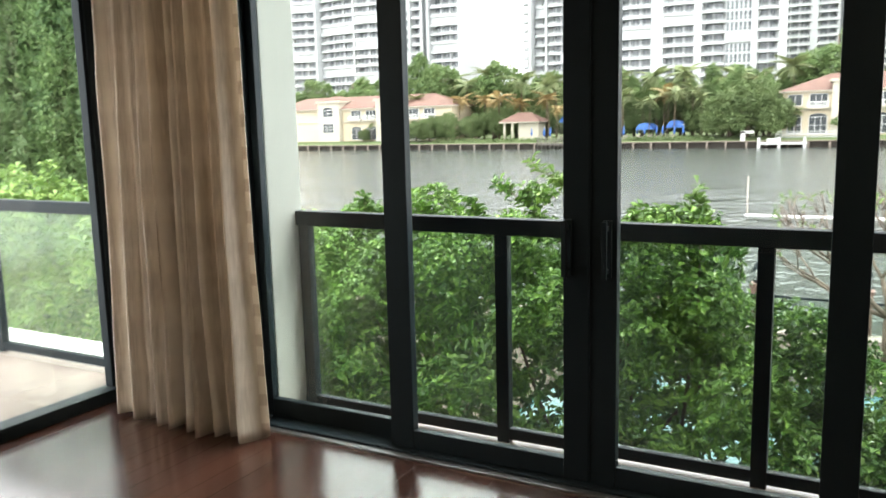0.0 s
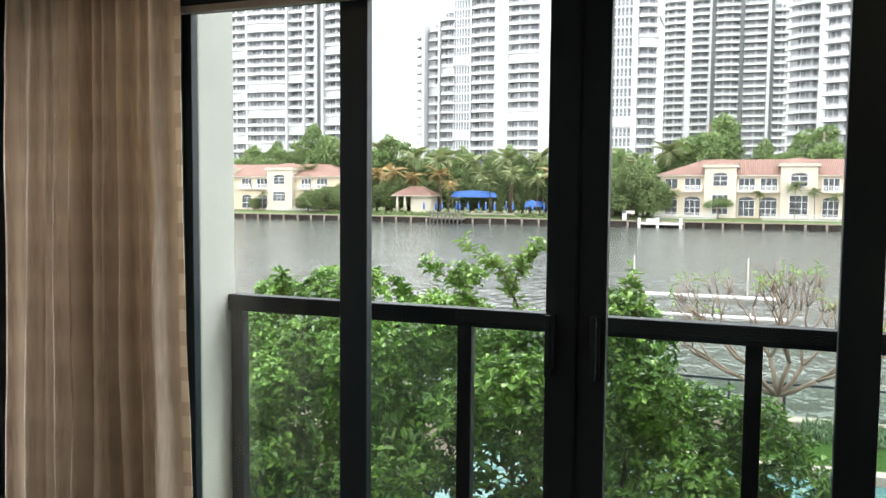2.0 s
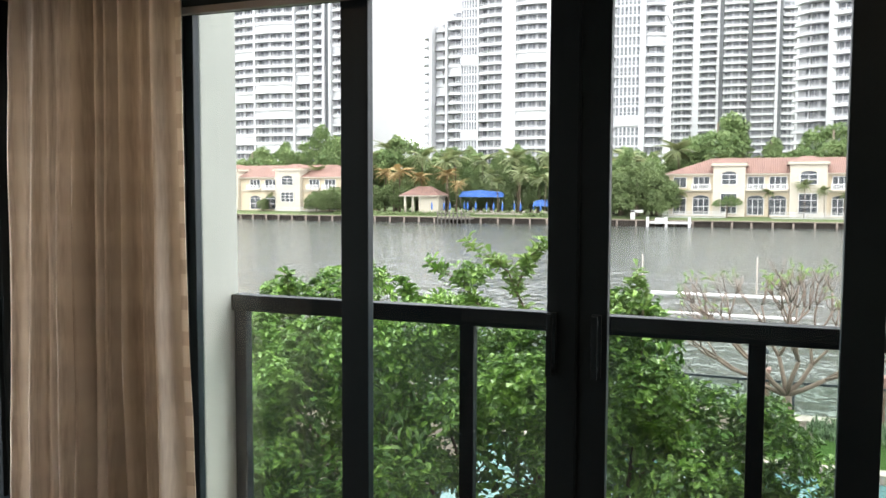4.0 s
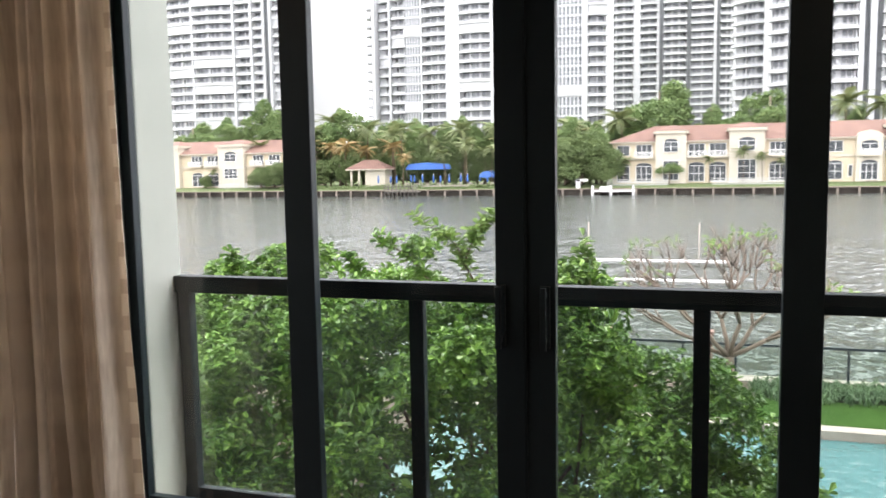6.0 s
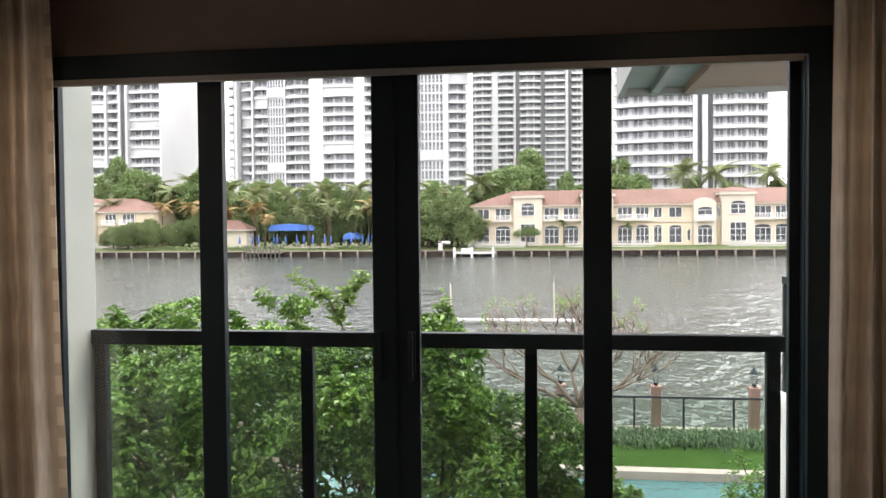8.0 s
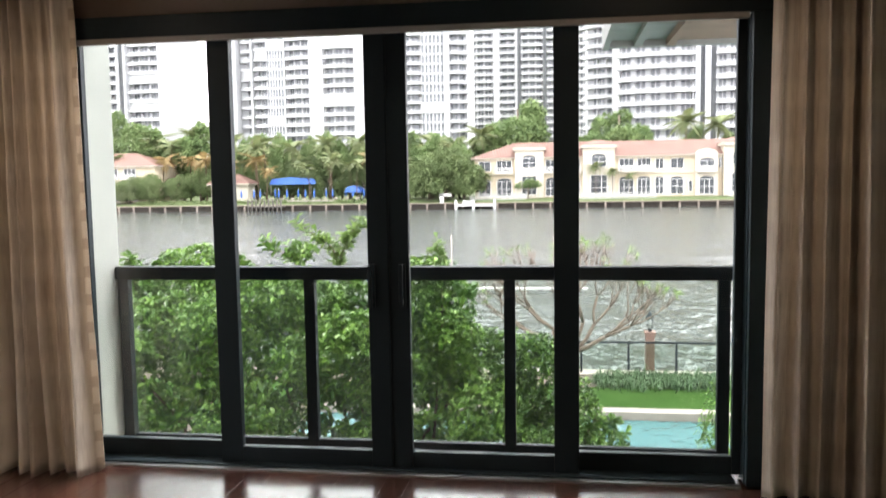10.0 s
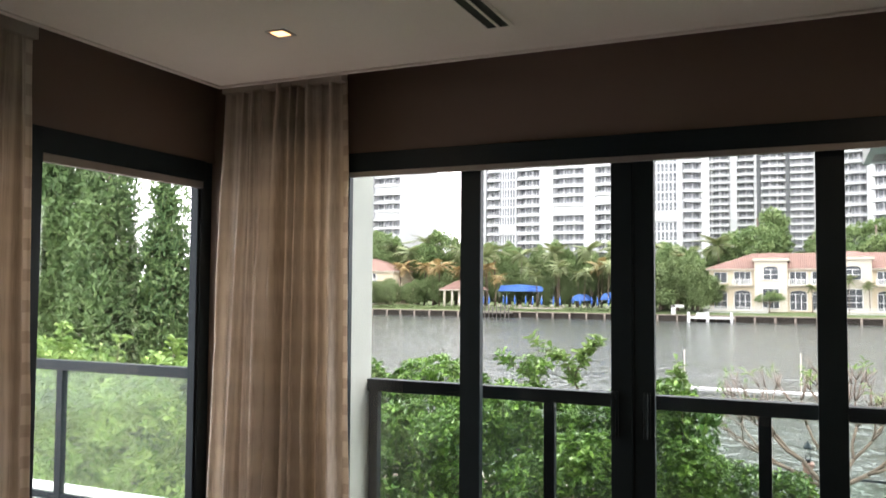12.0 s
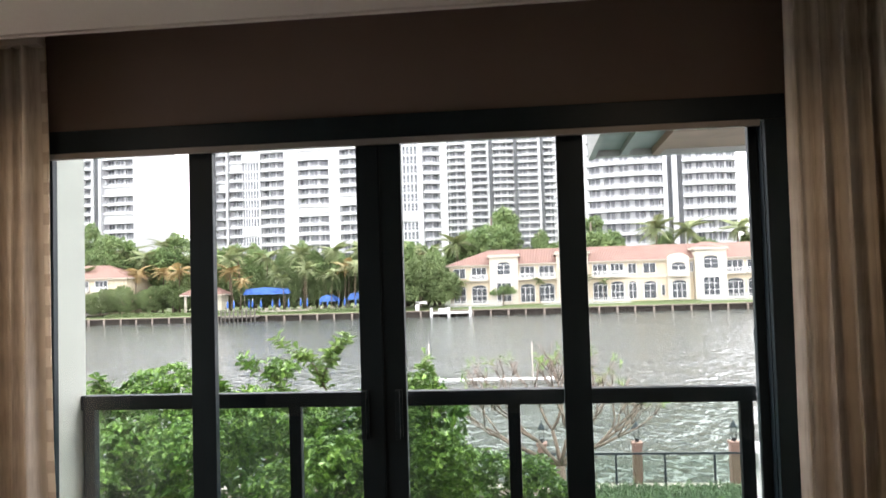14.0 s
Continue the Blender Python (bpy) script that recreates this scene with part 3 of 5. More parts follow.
for a, b, z in ((-108.6, -108, 62), (-102.8, -102.2, 62), (-91.2, -90.6, 75), (-82.2, -77.3, 76), (-66.6, -62.8, 76), (-53.2, -50.8, 82), (-36.2, -34.4, 82)):
    pier(t2, a, b, 263.3, 268.5, z)
part("side_core", boxes((-115.8, -111.2, 279.5, 292, -3, 61)), M["tower_white"], t2)
part("upper_core", boxes((-97, -29, 268.2, 290, 60, 82)), M["tower_white"], t2)

t3 = tower("slender white apartment tower with dark vertical joints", (-39, -4.5, 373, 395), 110)
part("lower_core", boxes((-4.4, 14, 373, 395, -3, 88)), M["tower_white"], t3)
for p0, p1, style, b, top, bl in (((-39.6, 373), (-28.2, 370), "balcony", 3, 35, 2.0), ((-25, 370), (-18.2, 370), "balcony", 2, 35, 0.6), ((-15.3, 370), (-5.6, 371), "balcony", 3, 35, 0.8),
                                  ((-3.9, 371), (5.4, 371), "balcony", 2, 28, 0.0), ((8.0, 371), (13.9, 372), "balcony", 2, 27, 0.0)):
    tower_column(t3, p0, p1, -2, top, 3.16, bl, style, 1.4, b)
for a, b, m in ((-28.0, -25.2, "tower_white"), (-18.1, -17.2, "tower_white"), (-17.1, -15.6, "tower_grey"), (-5.5, -4.1, "tower_grey"), (5.5, 6.6, "tower_white"), (6.7, 7.9, "tower_grey")):
    pier(t3, a, b, 369.2, 373.5, 109 if a < 0 else 90, m, "pier" if m == "tower_white" else "dark_joint")

t4 = tower("pale apartment tower with curved sweeping balconies", (10.6, 21.5, 266, 285), 110)
tower_column(t4, (10.6, 267), (20.6, 263), -2, 34, 3.2, 2.6, "balcony", 1.6, 3)
pier(t4, 20.7, 21.9, 261.5, 266, 110)

t5 = tower("white apartment tower with deep overhanging balcony slabs", (17.5, 57, 225.5, 250), 100)
tower_column(t5, (17.2, 224), (37.2, 221.5), -2, 31, 3.24, 1.4, "balcony", 1.7, 5)
tower_column(t5, (42.8, 221.5), (57.4, 223), -2, 31, 3.24, 1.4, "balcony", 1.9, 5)
for a, b, m in ((37.3, 38.5, "tower_white"), (38.6, 39.7, "tower_grey"), (39.8, 41.2, "tower_white"), (41.3, 42.7, "tower_grey")):
    pier(t5, a, b, 220.3 if m == "tower_white" else 221.5, 226, 100, m, "pier" if m == "tower_white" else "dark_joint")


def house_window(house, x0, x1, z0, z1, y, arch=False, bars=(2, 2), name="window"):
    """A framed window: sill and head outline, glass, glazing bars."""
    cx, r = (x0 + x1) / 2, (x1 - x0) / 2
    rise = 0.45 * r if arch else 0.0
    outline = [(x0, z0), (x1, z0)] + ([(cx + r * math.cos(a), z1 - rise + rise * math.sin(a)) for a in (math.pi * k / 8 for k in range(9))] if arch else [(x1, z1), (x0, z1)])
    big = [((x - cx) * 1.10 + cx, (z - (z0 + z1) / 2) * 1.06 + (z0 + z1) / 2) for x, z in outline]
    w = part(name, prism(bmesh.new(), big, y - 0.14, y + 0.05), M["pale_cream"], house)
    part("pane", prism(bmesh.new(), outline, y - 0.17, y - 0.10), M["house_glass"], w, "dark window glass")
    bm = bmesh.new()
    for k in range(bars[0] + 1):
        x = x0 + (x1 - x0) * k / bars[0]
        box(bm, x - 0.045, x + 0.045, y - 0.22, y - 0.16, z0, z1 - rise)
    for k in range(bars[1] + 1):
        z = z0 + (z1 - rise - z0) * k / bars[1]
        box(bm, x0, x1, y - 0.215, y - 0.165, z - 0.04, z + 0.04)
    part("glazing_bar", bm, M["white_plain"], w)


def house_balcony(house, x0, x1, z, y):
    b = part("balcony", boxes((x0 - 0.3, x1 + 0.3, y - 1.3, y, z - 0.35, z)), M["pale_cream"], house)
    bm = boxes((x0 - 0.3, x1 + 0.3, y - 1.3, y - 1.22, z + 0.95, z + 1.05))
    for k in range(13):
        x = x0 - 0.3 + (x1 - x0 + 0.5) * k / 12
        box(bm, x, x + 0.09, y - 1.29, y - 1.23, z, z + 0.96)
    part("railing", bm, M["white_plain"], b, "white balcony railing")


def hip_roof(house, x0, x1, y0, y1, z0, z1, hip0, hip1):
    bm = bmesh.new()
    ym = (y0 + y1) / 2
    lo = [bm.verts.new(p) for p in ((x0, y0, z0), (x1, y0, z0), (x1, y1, z0), (x0, y1, z0))]
    hi = [bm.verts.new((x0 + hip0, ym, z1)), bm.verts.new((x1 - hip1, ym, z1))]
    for f in ((lo[0], lo[1], hi[1], hi[0]), (lo[1], lo[2], hi[1]), (lo[2], lo[3], hi[0], hi[1]), (lo[3], lo[0], hi[0]), lo[::-1]):
        bm.faces.new(f)
    r = part("roof", bm, M["tile"], house, "terracotta tiled roof")
    part("eaves", boxes((x0 + 0.1, x1 - 0.1, y0 + 0.1, y1 - 0.1, z0 - 0.28, z0 - 0.003)), M["pale_cream"], r)


def bay(house, x0, x1, y, z1, zu, zl):
    """A bay that stands proud, two windows high, with its cornice."""
    part("bay", boxes((x0, x1, y - 1.4, y + 3, -2.62, z1 - 0.3)), M["pale_cream"], house)
    part("cornice", boxes((x0 - 0.5, x1 + 0.5, y - 1.9, y + 3, z1 - 0.3, z1)), M["pale_cream"], house)
    hip_roof(house, x0 - 0.4, x1 + 0.4, y - 1.8, y + 8, z1 + 0.28, z1 + 1.5, (x1 - x0) * 0.4, (x1 - x0) * 0.4)
    w = (x1 - x0) * 0.23
    cx = (x0 + x1) / 2
    house_window(house, cx - w, cx + w, zu[0], zu[1], y - 1.4, True, (2, 2))
    house_window(house, cx - w * 1.1, cx + w * 1.1, zl[0], zl[1], y - 1.4, False, (3, 3))


def town_house(label, x0, x1, y, eave, ridge, hip0, hip1):
    h = thing("town_house", label, "house", "houses across the bay", at=(x0, y, -2.6))
    part("wall", boxes((x0 + 0.8, x1 - 0.8, y, y + 14, -2.62, eave - 0.28)), M["cream"], h)
    part("string_course", boxes((x0 + 0.8, x1 - 0.8, y - 0.25, y - 0.002, 2.3, 2.75)), M["pale_cream"], h)
    hip_roof(h, x0, x1, y - 1.0, y + 15, eave, ridge, hip0, hip1)
    return h


h1 = town_house("long cream two-storey waterfront terrace with terracotta roof", -17.9, 95, 173, 6.15, 9.6, 9, 9)
for x0, x1, z in ((-8.2, -2.05, 8.0), (6.25, 13.0, 8.2), (35.25, 41.8, 8.2), (50.3, 56.6, 8.3), (78, 84.5, 8.2)):
    bay(h1, x0, x1, 173, z, (3.9, 6.6), (-1.9, 2.1))
for x0, x1, lower in ((-12.2, -9.0, 1), (-1.6, 1.5, 1), (2.5, 5.7, 1), (14, 17, 1), (17.8, 20.5, 1), (42.1, 45.4, 1), (46.3, 49.4, 1), (57.5, 60.6, 0), (62, 65, 1), (66, 69, 1), (71, 74, 1)):
    house_window(h1, x0, x1, 3.0, 5.5, 173, False, (3, 1))
    house_balcony(h1, x0, x1, 2.95, 173)
    house_window(h1, x0, x1, -2.2, 1.7, 173, True, (3, 2), "door")
for x0, x1 in ((-16.1, -13.6), (21.5, 23.2), (24.7, 27.3), (34.5, 35.1)):
    house_window(h1, x0, x1, 3.3, 5.4, 173, False, (2, 1))
    if x1 - x0 > 1:
        house_window(h1, x0, x1, -2.1, 1.6, 173, True, (2, 2))
house_window(h1, 28.4, 29.1, -1.6, 0.7, 173, False, (1, 1))
gb_ = bmesh.new()
prism(gb_, [(29.6, -2.6), (34.2, -2.6), (34.2, 6.5), (33.2, 7.1), (31.9, 7.4), (30.6, 7.1), (29.6, 6.5)], 171.9, 176)
part("gable_bay", gb_, M["pale_cream"], h1)
house_window(h1, 30.4, 33.4, 3.4, 5.4, 171.9, True, (2, 1))
house_balcony(h1, 30.4, 33.4, 2.7, 171.9)
house_window(h1, 30.4, 33.4, -2.2, 1.6, 171.9, True, (3, 2), "door")

h2 = town_house("cream two-storey waterfront house with terracotta roof, half hidden by trees", -150, -91.5, 174, 5.9, 9.2, 9, 9)
for x0, x1, z in ((-113.6, -106.4, 7.8), (-132, -125, 7.8)):
    bay(h2, x0, x1, 174, z, (3.9, 6.3), (-0.3, 2.1))
for x0, x1 in ((-117.4, -114.2), (-104.4, -101.6), (-100, -97), (-122, -119)):
    house_window(h2, x0, x1, 3.0, 5.3, 174, False, (3, 1))
    house_balcony(h2, x0, x1, 2.9, 174)
    house_window(h2, x0, x1, -2.2, 1.2, 174, True, (2, 2), "door")

hut = thing("pool_pavilion", "small cream pavilion with a terracotta hip roof", "pavilion", at=(-74, 174, -2.6))
part("wall", boxes((-74.5, -69.5, 173.5, 178, -2.62, 1.1)), M["pale_cream"], hut)
for x in (-77.8, -75.8):
    part("column", tube(bmesh.new(), [(x, 173, -2.6), (x, 173, 1.2)], [0.32, 0.28], 10), M["pale_cream"], hut)
hip_roof(hut, -79, -68.6, 172, 179, 1.45, 3.6, 3.5, 3.5)

# blue canopies, folded parasols and loungers of the far pool deck
for x0, x1, z0, z1 in ((-64.6, -54.5, 1.1, 2.7), (-47, -43, -0.9, 0.6), (-40.5, -36.5, -0.6, 1.0)):
    c = thing("blue_canopy", "bright blue canvas canopy on posts", "canopy", "canopies of the pool deck", at=((x0 + x1) / 2, 176, -2.6))
    bm = bmesh.new()
    prism(bm, [(x0, z0), (x1, z0), (x1 - 1.0, z1 - 0.4), ((x0 + x1) / 2, z1), (x0 + 0.8, z1 - 0.3)], 174, 179)
    part("canvas", bm, M["blue"], c)
    for x in (x0 + 0.3, x1 - 0.3):
        part("post", tube(bmesh.new(), [(x, 174.3, -2.6), (x, 174.3, z0 + 0.1)], [0.1, 0.1], 6), M["pile"], c)
para = bmesh.new()
tube(para, [(0, 0, 0.7), (0, 0, 1.2), (0, 0, 2.0), (0, 0, 2.6)], [0.12, 0.24, 0.18, 0.04], 8)
para_me = mesh_of("canopy", para, M["blue"])
pole_me = mesh_of("pole", tube(bmesh.new(), [(0, 0, 0), (0, 0, 2.7)], [0.05, 0.05], 6), M["white_plain"])
for i in range(17):
    x = -70 + i * 2.1 + random.uniform(-0.4, 0.4)
    u = thing("folded_parasol", "folded blue parasol on a white pole", "parasol", "parasols of the pool deck", at=(x, random.uniform(171.5, 175), -2.6))
    for nm, me in (("canopy", para_me), ("pole", pole_me)):
        o = new(nm, me)
        o.parent = u
lounge = boxes((0, 1.9, 0, 0.65, 0.28, 0.36), (0, 0.7, 0, 0.65, 0.36, 0.75), (0.1, 0.2, 0.05, 0.6, 0, 0.28), (1.7, 1.8, 0.05, 0.6, 0, 0.28))
lounge_me = mesh_of("sun_lounger", lounge, M["planking"])
for i in range(12):
    o = tagged(new("sun_lounger", lounge_me), "weathered sun lounger on the far lawn", "lounger", "loungers of the pool deck")
    o.location = (-66 + i * 2.5, 171.0, -2.7)

dock = thing("timber_dock", "dark weathered timber dock at the far seawall", "dock", at=(-61, 164, -4.6))
part("deck", boxes((-65.3, -57.7, 162.2, 165.1, -3.75, -3.5)), M["pile"], dock)
for k in range(9):
    x = -65.2 + k * 0.93
    part("post", tube(bmesh.new(), [(x, 162.3, -5.5), (x, 162.3, -1.9 - 0.25 * (k % 3 == 1))], [0.16, 0.15], 7), M["pile"], dock)
part("handrail", boxes((-65.2, -57.8, 162.22, 162.36, -2.6, -2.42), (-65.2, -57.8, 162.22, 162.36, -3.1, -2.98)), M["pile"], dock)
part("gangway", boxes((-57.6, -47, 165.4, 165.9, -2.6, -2.4)), M["planking"], dock, "pale weathered gangway rail")

lift = thing("boat_dock", "white boat dock with posts at the far seawall", "dock", at=(-16, 164, -4.6))
part("deck", boxes((-20, -11.7, 161.5, 165.0, -3.95, -3.6)), M["dock_white"], lift)
for x in (-19.9, -16.3, -11.9):
    part("post", boxes((x - 0.25, x + 0.25, 161.2, 161.7, -5.4, -2.6)), M["dock_white"], lift)
part("locker", boxes((-18.6, -16.8, 162.5, 163.4, -3.6, -2.8), bevel=0.05), M["dock_white"], lift)
for x, l_ in ((-24, 1.6), (59, 1.6)):
    b_ = tagged(part("pump_housing", boxes((x, x + 0.9, 166.4, 167.2, -3.6, -1.4), (x, x + l_ + 0.9, 166.4, 167.2, -1.9, -1.35), bevel=0.05), M["dock_white"]), "white angled housing on the far bank", "housing", "white housings on the bank")
skiff = thing("boat", "small white moored motor boat at the far bank", "boat", at=(62, 163, -4.6))
hb = bmesh.new()
prism(hb, [(55.8, -4.9), (64.5, -4.9), (65.3, -3.9), (55.2, -3.7)], 161.6, 163.6)
part("hull", hb, M["dock_white"], skiff)
part("windscreen", boxes((58.5, 60.5, 162, 163.2, -3.75, -2.9), bevel=0.1), M["far_glass"], skiff)
fence_me = bmesh.new()
for k in range(16):
    box(fence_me, k * 0.4, k * 0.4 + 0.11, 0, 0.05, 0, 1.25)
box(fence_me, 0, 6.05, -0.01, 0.06, 1.25, 1.37)
box(fence_me, 0, 6.05, -0.005, 0.055, 0.1, 0.22)
box(fence_me, 0, 6.05, -0.005, 0.055, 0.62, 0.74)
fme = mesh_of("garden_fence", fence_me, M["dock_white"])
for x in (-18, -11.8, 3.0, 9.2, 15.4, 36, 42.2, 48.4, 54.6, -113, -106):
    o = tagged(new("garden_fence", fme), "low white metal fence before the terrace", "fence", "fences of the far houses")
    o.location = (x, 170.2 if x > -50 else 171.5, -2.95)

# ---- plants ----
rng = np.random.default_rng(7)


def unit(a):
    return a / np.maximum(np.linalg.norm(a, axis=1, keepdims=True), 1e-9)


def leaf_mesh(name, base, tipdir, normal, length, width, m, fold=0.22, shape="oval"):
    """Many leaves in one mesh: each a folded oval of two halves."""
    n = len(base)
    tipdir = unit(tipdir)
    side = unit(np.cross(tipdir, normal))
    nrm = np.cross(side, tipdir)
    L, W = length[:, None], width[:, None]
    if shape == "oval":
        tip = base + tipdir * L - nrm * L * 0.12
        l1, l2 = base + tipdir * L * 0.32 + side * W * 0.46 + nrm * W * fold, base + tipdir * L * 0.72 + side * W * 0.40 + nrm * W * fold * 0.6
        r1, r2 = base + tipdir * L * 0.32 - side * W * 0.46 + nrm * W * fold, base + tipdir * L * 0.72 - side * W * 0.40 + nrm * W * fold * 0.6
        v = np.stack([base, l1, l2, tip, r2, r1], 1).reshape(-1, 3)
        k = np.arange(n)[:, None] * 6
        f = np.concatenate([k + np.array([[0, 3, 2, 1]]), k + np.array([[0, 5, 4, 3]])])
    elif shape == "spoon":
        tip = base + tipdir * L - nrm * L * 0.10
        l1, l2 = base + tipdir * L * 0.38 + side * W * 0.30 + nrm * W * fold, base + tipdir * L * 0.76 + side * W * 0.50 + nrm * W * fold * 0.7
        r1, r2 = base + tipdir * L * 0.38 - side * W * 0.30 + nrm * W * fold, base + tipdir * L * 0.76 - side * W * 0.50 + nrm * W * fold * 0.7
        v = np.stack([base, l1, l2, tip, r2, r1], 1).reshape(-1, 3)
        k = np.arange(n)[:, None] * 6
        f = np.concatenate([k + np.array([[0, 3, 2, 1]]), k + np.array([[0, 5, 4, 3]])])
    else:
        tip = base + tipdir * L
        l1, r1 = base + tipdir * L * 0.45 + side * W * 0.5 + nrm * W * fold, base + tipdir * L * 0.45 - side * W * 0.5 + nrm * W * fold
        v = np.stack([base, r1, tip, l1], 1).reshape(-1, 3)
        k = np.arange(n)[:, None] * 4
        f = k + np.array([[0, 1, 2, 3]])
    return raw_mesh(name, v, f, m)


def shell(blobs, count, inner=0.35, seed=1):
    """Points and outward ways near the skin of a union of ellipsoids."""
    r = np.random.default_rng(seed)
    blobs = np.array(blobs, float)
    area = (blobs[:, 3] * blobs[:, 4] + blobs[:, 4] * blobs[:, 5] + blobs[:, 3] * blobs[:, 5])
    pick = r.choice(len(blobs), count, p=area / area.sum())
    d = unit(r.normal(size=(count, 3)))
    rad = 1 - inner * r.random(count) ** 2.0
    lump = 1 + 0.10 * np.sin(d[:, 0] * 7 + pick) * np.sin(d[:, 1] * 6 + 2 * pick) + 0.06 * np.sin(d[:, 2] * 11 + pick)
    p = blobs[pick, :3] + d * blobs[pick, 3:] * (rad * lump)[:, None]
    o = unit(d / blobs[pick, 3:])
    keep = np.ones(count, bool)
    for i, b in enumerate(blobs):
        q = (((p - b[:3]) / b[3:]) ** 2).sum(1)
        keep &= (pick == i) | (q > 0.72)
    return p[keep], o[keep]


def tufts(name, p, o, per, length, m, spread=0.9, droop=0.15, seed=2, shape="oval", ratio=0.45, up=0.35):
    """A rosette of leaves round each point."""
    r = np.random.default_rng(seed)
    P, O = np.repeat(p, per, 0), np.repeat(o, per, 0)
    axis = unit(O + np.array([0, 0, up]) + r.normal(size=O.shape) * 0.35)
    t = unit(axis * 0.5 + r.normal(size=O.shape) * spread)
    t[:, 2] -= droop * r.random(len(t))
    nrm = unit(axis + np.array([0, 0, 0.5]) + r.normal(size=O.shape) * 0.35)
    L = length * r.uniform(0.6, 1.25, len(P))
    return leaf_mesh(name, P + r.normal(size=P.shape) * length * 0.25, t, nrm, L, L * ratio, m, shape=shape)


def rosettes(name, p, o, per, length, m, seed, ratio=0.5, rise=0.8):
    """Whorls of spoon-shaped leaves that lie open to the sky at the twig tips."""
    r = np.random.default_rng(seed)
    axis = unit(o * 0.7 + np.array([0, 0, rise]) + r.normal(size=o.shape) * 0.35)
    u = unit(np.cross(axis, np.array([0.31, 0.87, 0.11])))
    w = np.cross(axis, u)
    k = np.tile(np.arange(per), len(p)) * (2 * math.pi / per) + np.repeat(r.uniform(0, 6.28, len(p)), per) + r.normal(size=len(p) * per) * 0.3
    A, U, W = np.repeat(axis, per, 0), np.repeat(u, per, 0), np.repeat(w, per, 0)
    d = U * np.cos(k)[:, None] + W * np.sin(k)[:, None]
    t = unit(d + A * r.uniform(-0.15, 0.75, len(k))[:, None])
    nrm = unit(A - d * 0.3 + r.normal(size=A.shape) * 0.25)
    L = length * r.uniform(0.65, 1.25, len(k)) * np.repeat(r.uniform(0.8, 1.2, len(p)), per)
    return leaf_mesh(name, np.repeat(p, per, 0) + A * r.uniform(-0.4, 0.3, len(k))[:, None] * length, t, nrm, L, L * ratio, m, shape="spoon")


def lobes(blobs, per, lo, hi, seed, flat=0.8, core=0.0):
    """Breaks each ellipsoid up into smaller lobes near its skin, with hollows between."""
    r = np.random.default_rng(seed)
    out = []
    for b in blobs:
        b = np.array(b, float)
        size = b[3:].mean()
        for d in unit(r.normal(size=(per, 3)) + np.array([0, 0, 0.25])):
            q = r.uniform(lo, hi) * size
            out.append((*(b[:3] + d * (b[3:] - q * 0.62)), q, q, q * flat))
        if core:
            out.append((*b[:3], *(b[3:] * core)))
    return out


# the big shrub against the balcony, its limbs, and the single leaves nearest to the doors
shrub_blobs = [(-3.0, 3.6, -0.95, 1.35, 1.3, 1.80), (-1.6, 3.5, -0.95, 1.35, 1.4, 1.83), (-0.35, 3.55, -1.0, 0.85, 1.1, 1.86), (-0.02, 3.5, 0.35, 0.33, 0.4, 0.55),
               (0.45, 3.4, -1.38, 0.88, 1.1, 1.42), (1.0, 3.4, -1.72, 0.8, 1.0, 1.34), (1.55, 3.3, -2.02, 0.70, 0.9, 1.28), (1.95, 3.1, -2.6, 0.60, 0.85, 1.28), (1.2, 2.9, -2.6, 1.0, 0.9, 1.2), (-2.3, 3.0, -2.7, 2.0, 1.5, 1.3), (0.2, 3.0, -3.0, 1.5, 1.2, 1.1), (-4.1, 3.5, -1.3, 0.9, 1.1, 1.6)]
shrub = thing("shrub", "large glossy-leaved green shrub below the balcony", "shrub", at=(-1, 3.4, GZ))
lp, lo_ = shell([(*b[:3], b[3] + 0.06, b[4] + 0.06, b[5] + 0.11) for b in shrub_blobs], 820, 0.25, 3)
gl_r = np.random.default_rng(12)
glade = (np.abs(lp[:, 0] - 0.05) < 0.75) & (lp[:, 2] < -1.35) & (gl_r.random(len(lp)) < 0.75)
lp, lo_ = lp[~glade], lo_[~glade]
lr = gl_r.uniform(0.17, 0.36, len(lp))
lobe = np.concatenate([lp - lo_ * lr[:, None] * 0.75, np.stack([lr, lr, lr * 0.75], 1)], 1)
sp, so = shell(lobe, 56000, 0.45, 4)
lit = so[:, 2] > -0.45
sp, so = sp[lit], so[lit]
part("foliage", rosettes("foliage", sp, so, 6, 0.068, M["leaf"], 4), None, shrub, "glossy green leaves in whorls", "stuff")
sp2, so2 = shell([(b[0], b[1], b[2], b[3] * 0.72, b[4] * 0.72, b[5] * 0.76) for b in shrub_blobs], 8500, 0.5, 13)
dense = (np.abs(sp2[:, 0] - 0.05) > 0.8) | (sp2[:, 2] > -1.3)
part("inner_foliage", tufts("inner_foliage", sp2[dense], so2[dense], 5, 0.105, M["leaf"], 1.0, 0.2, 14), None, shrub, "", "stuff")
limbs = bmesh.new()
r0 = random.Random(5)
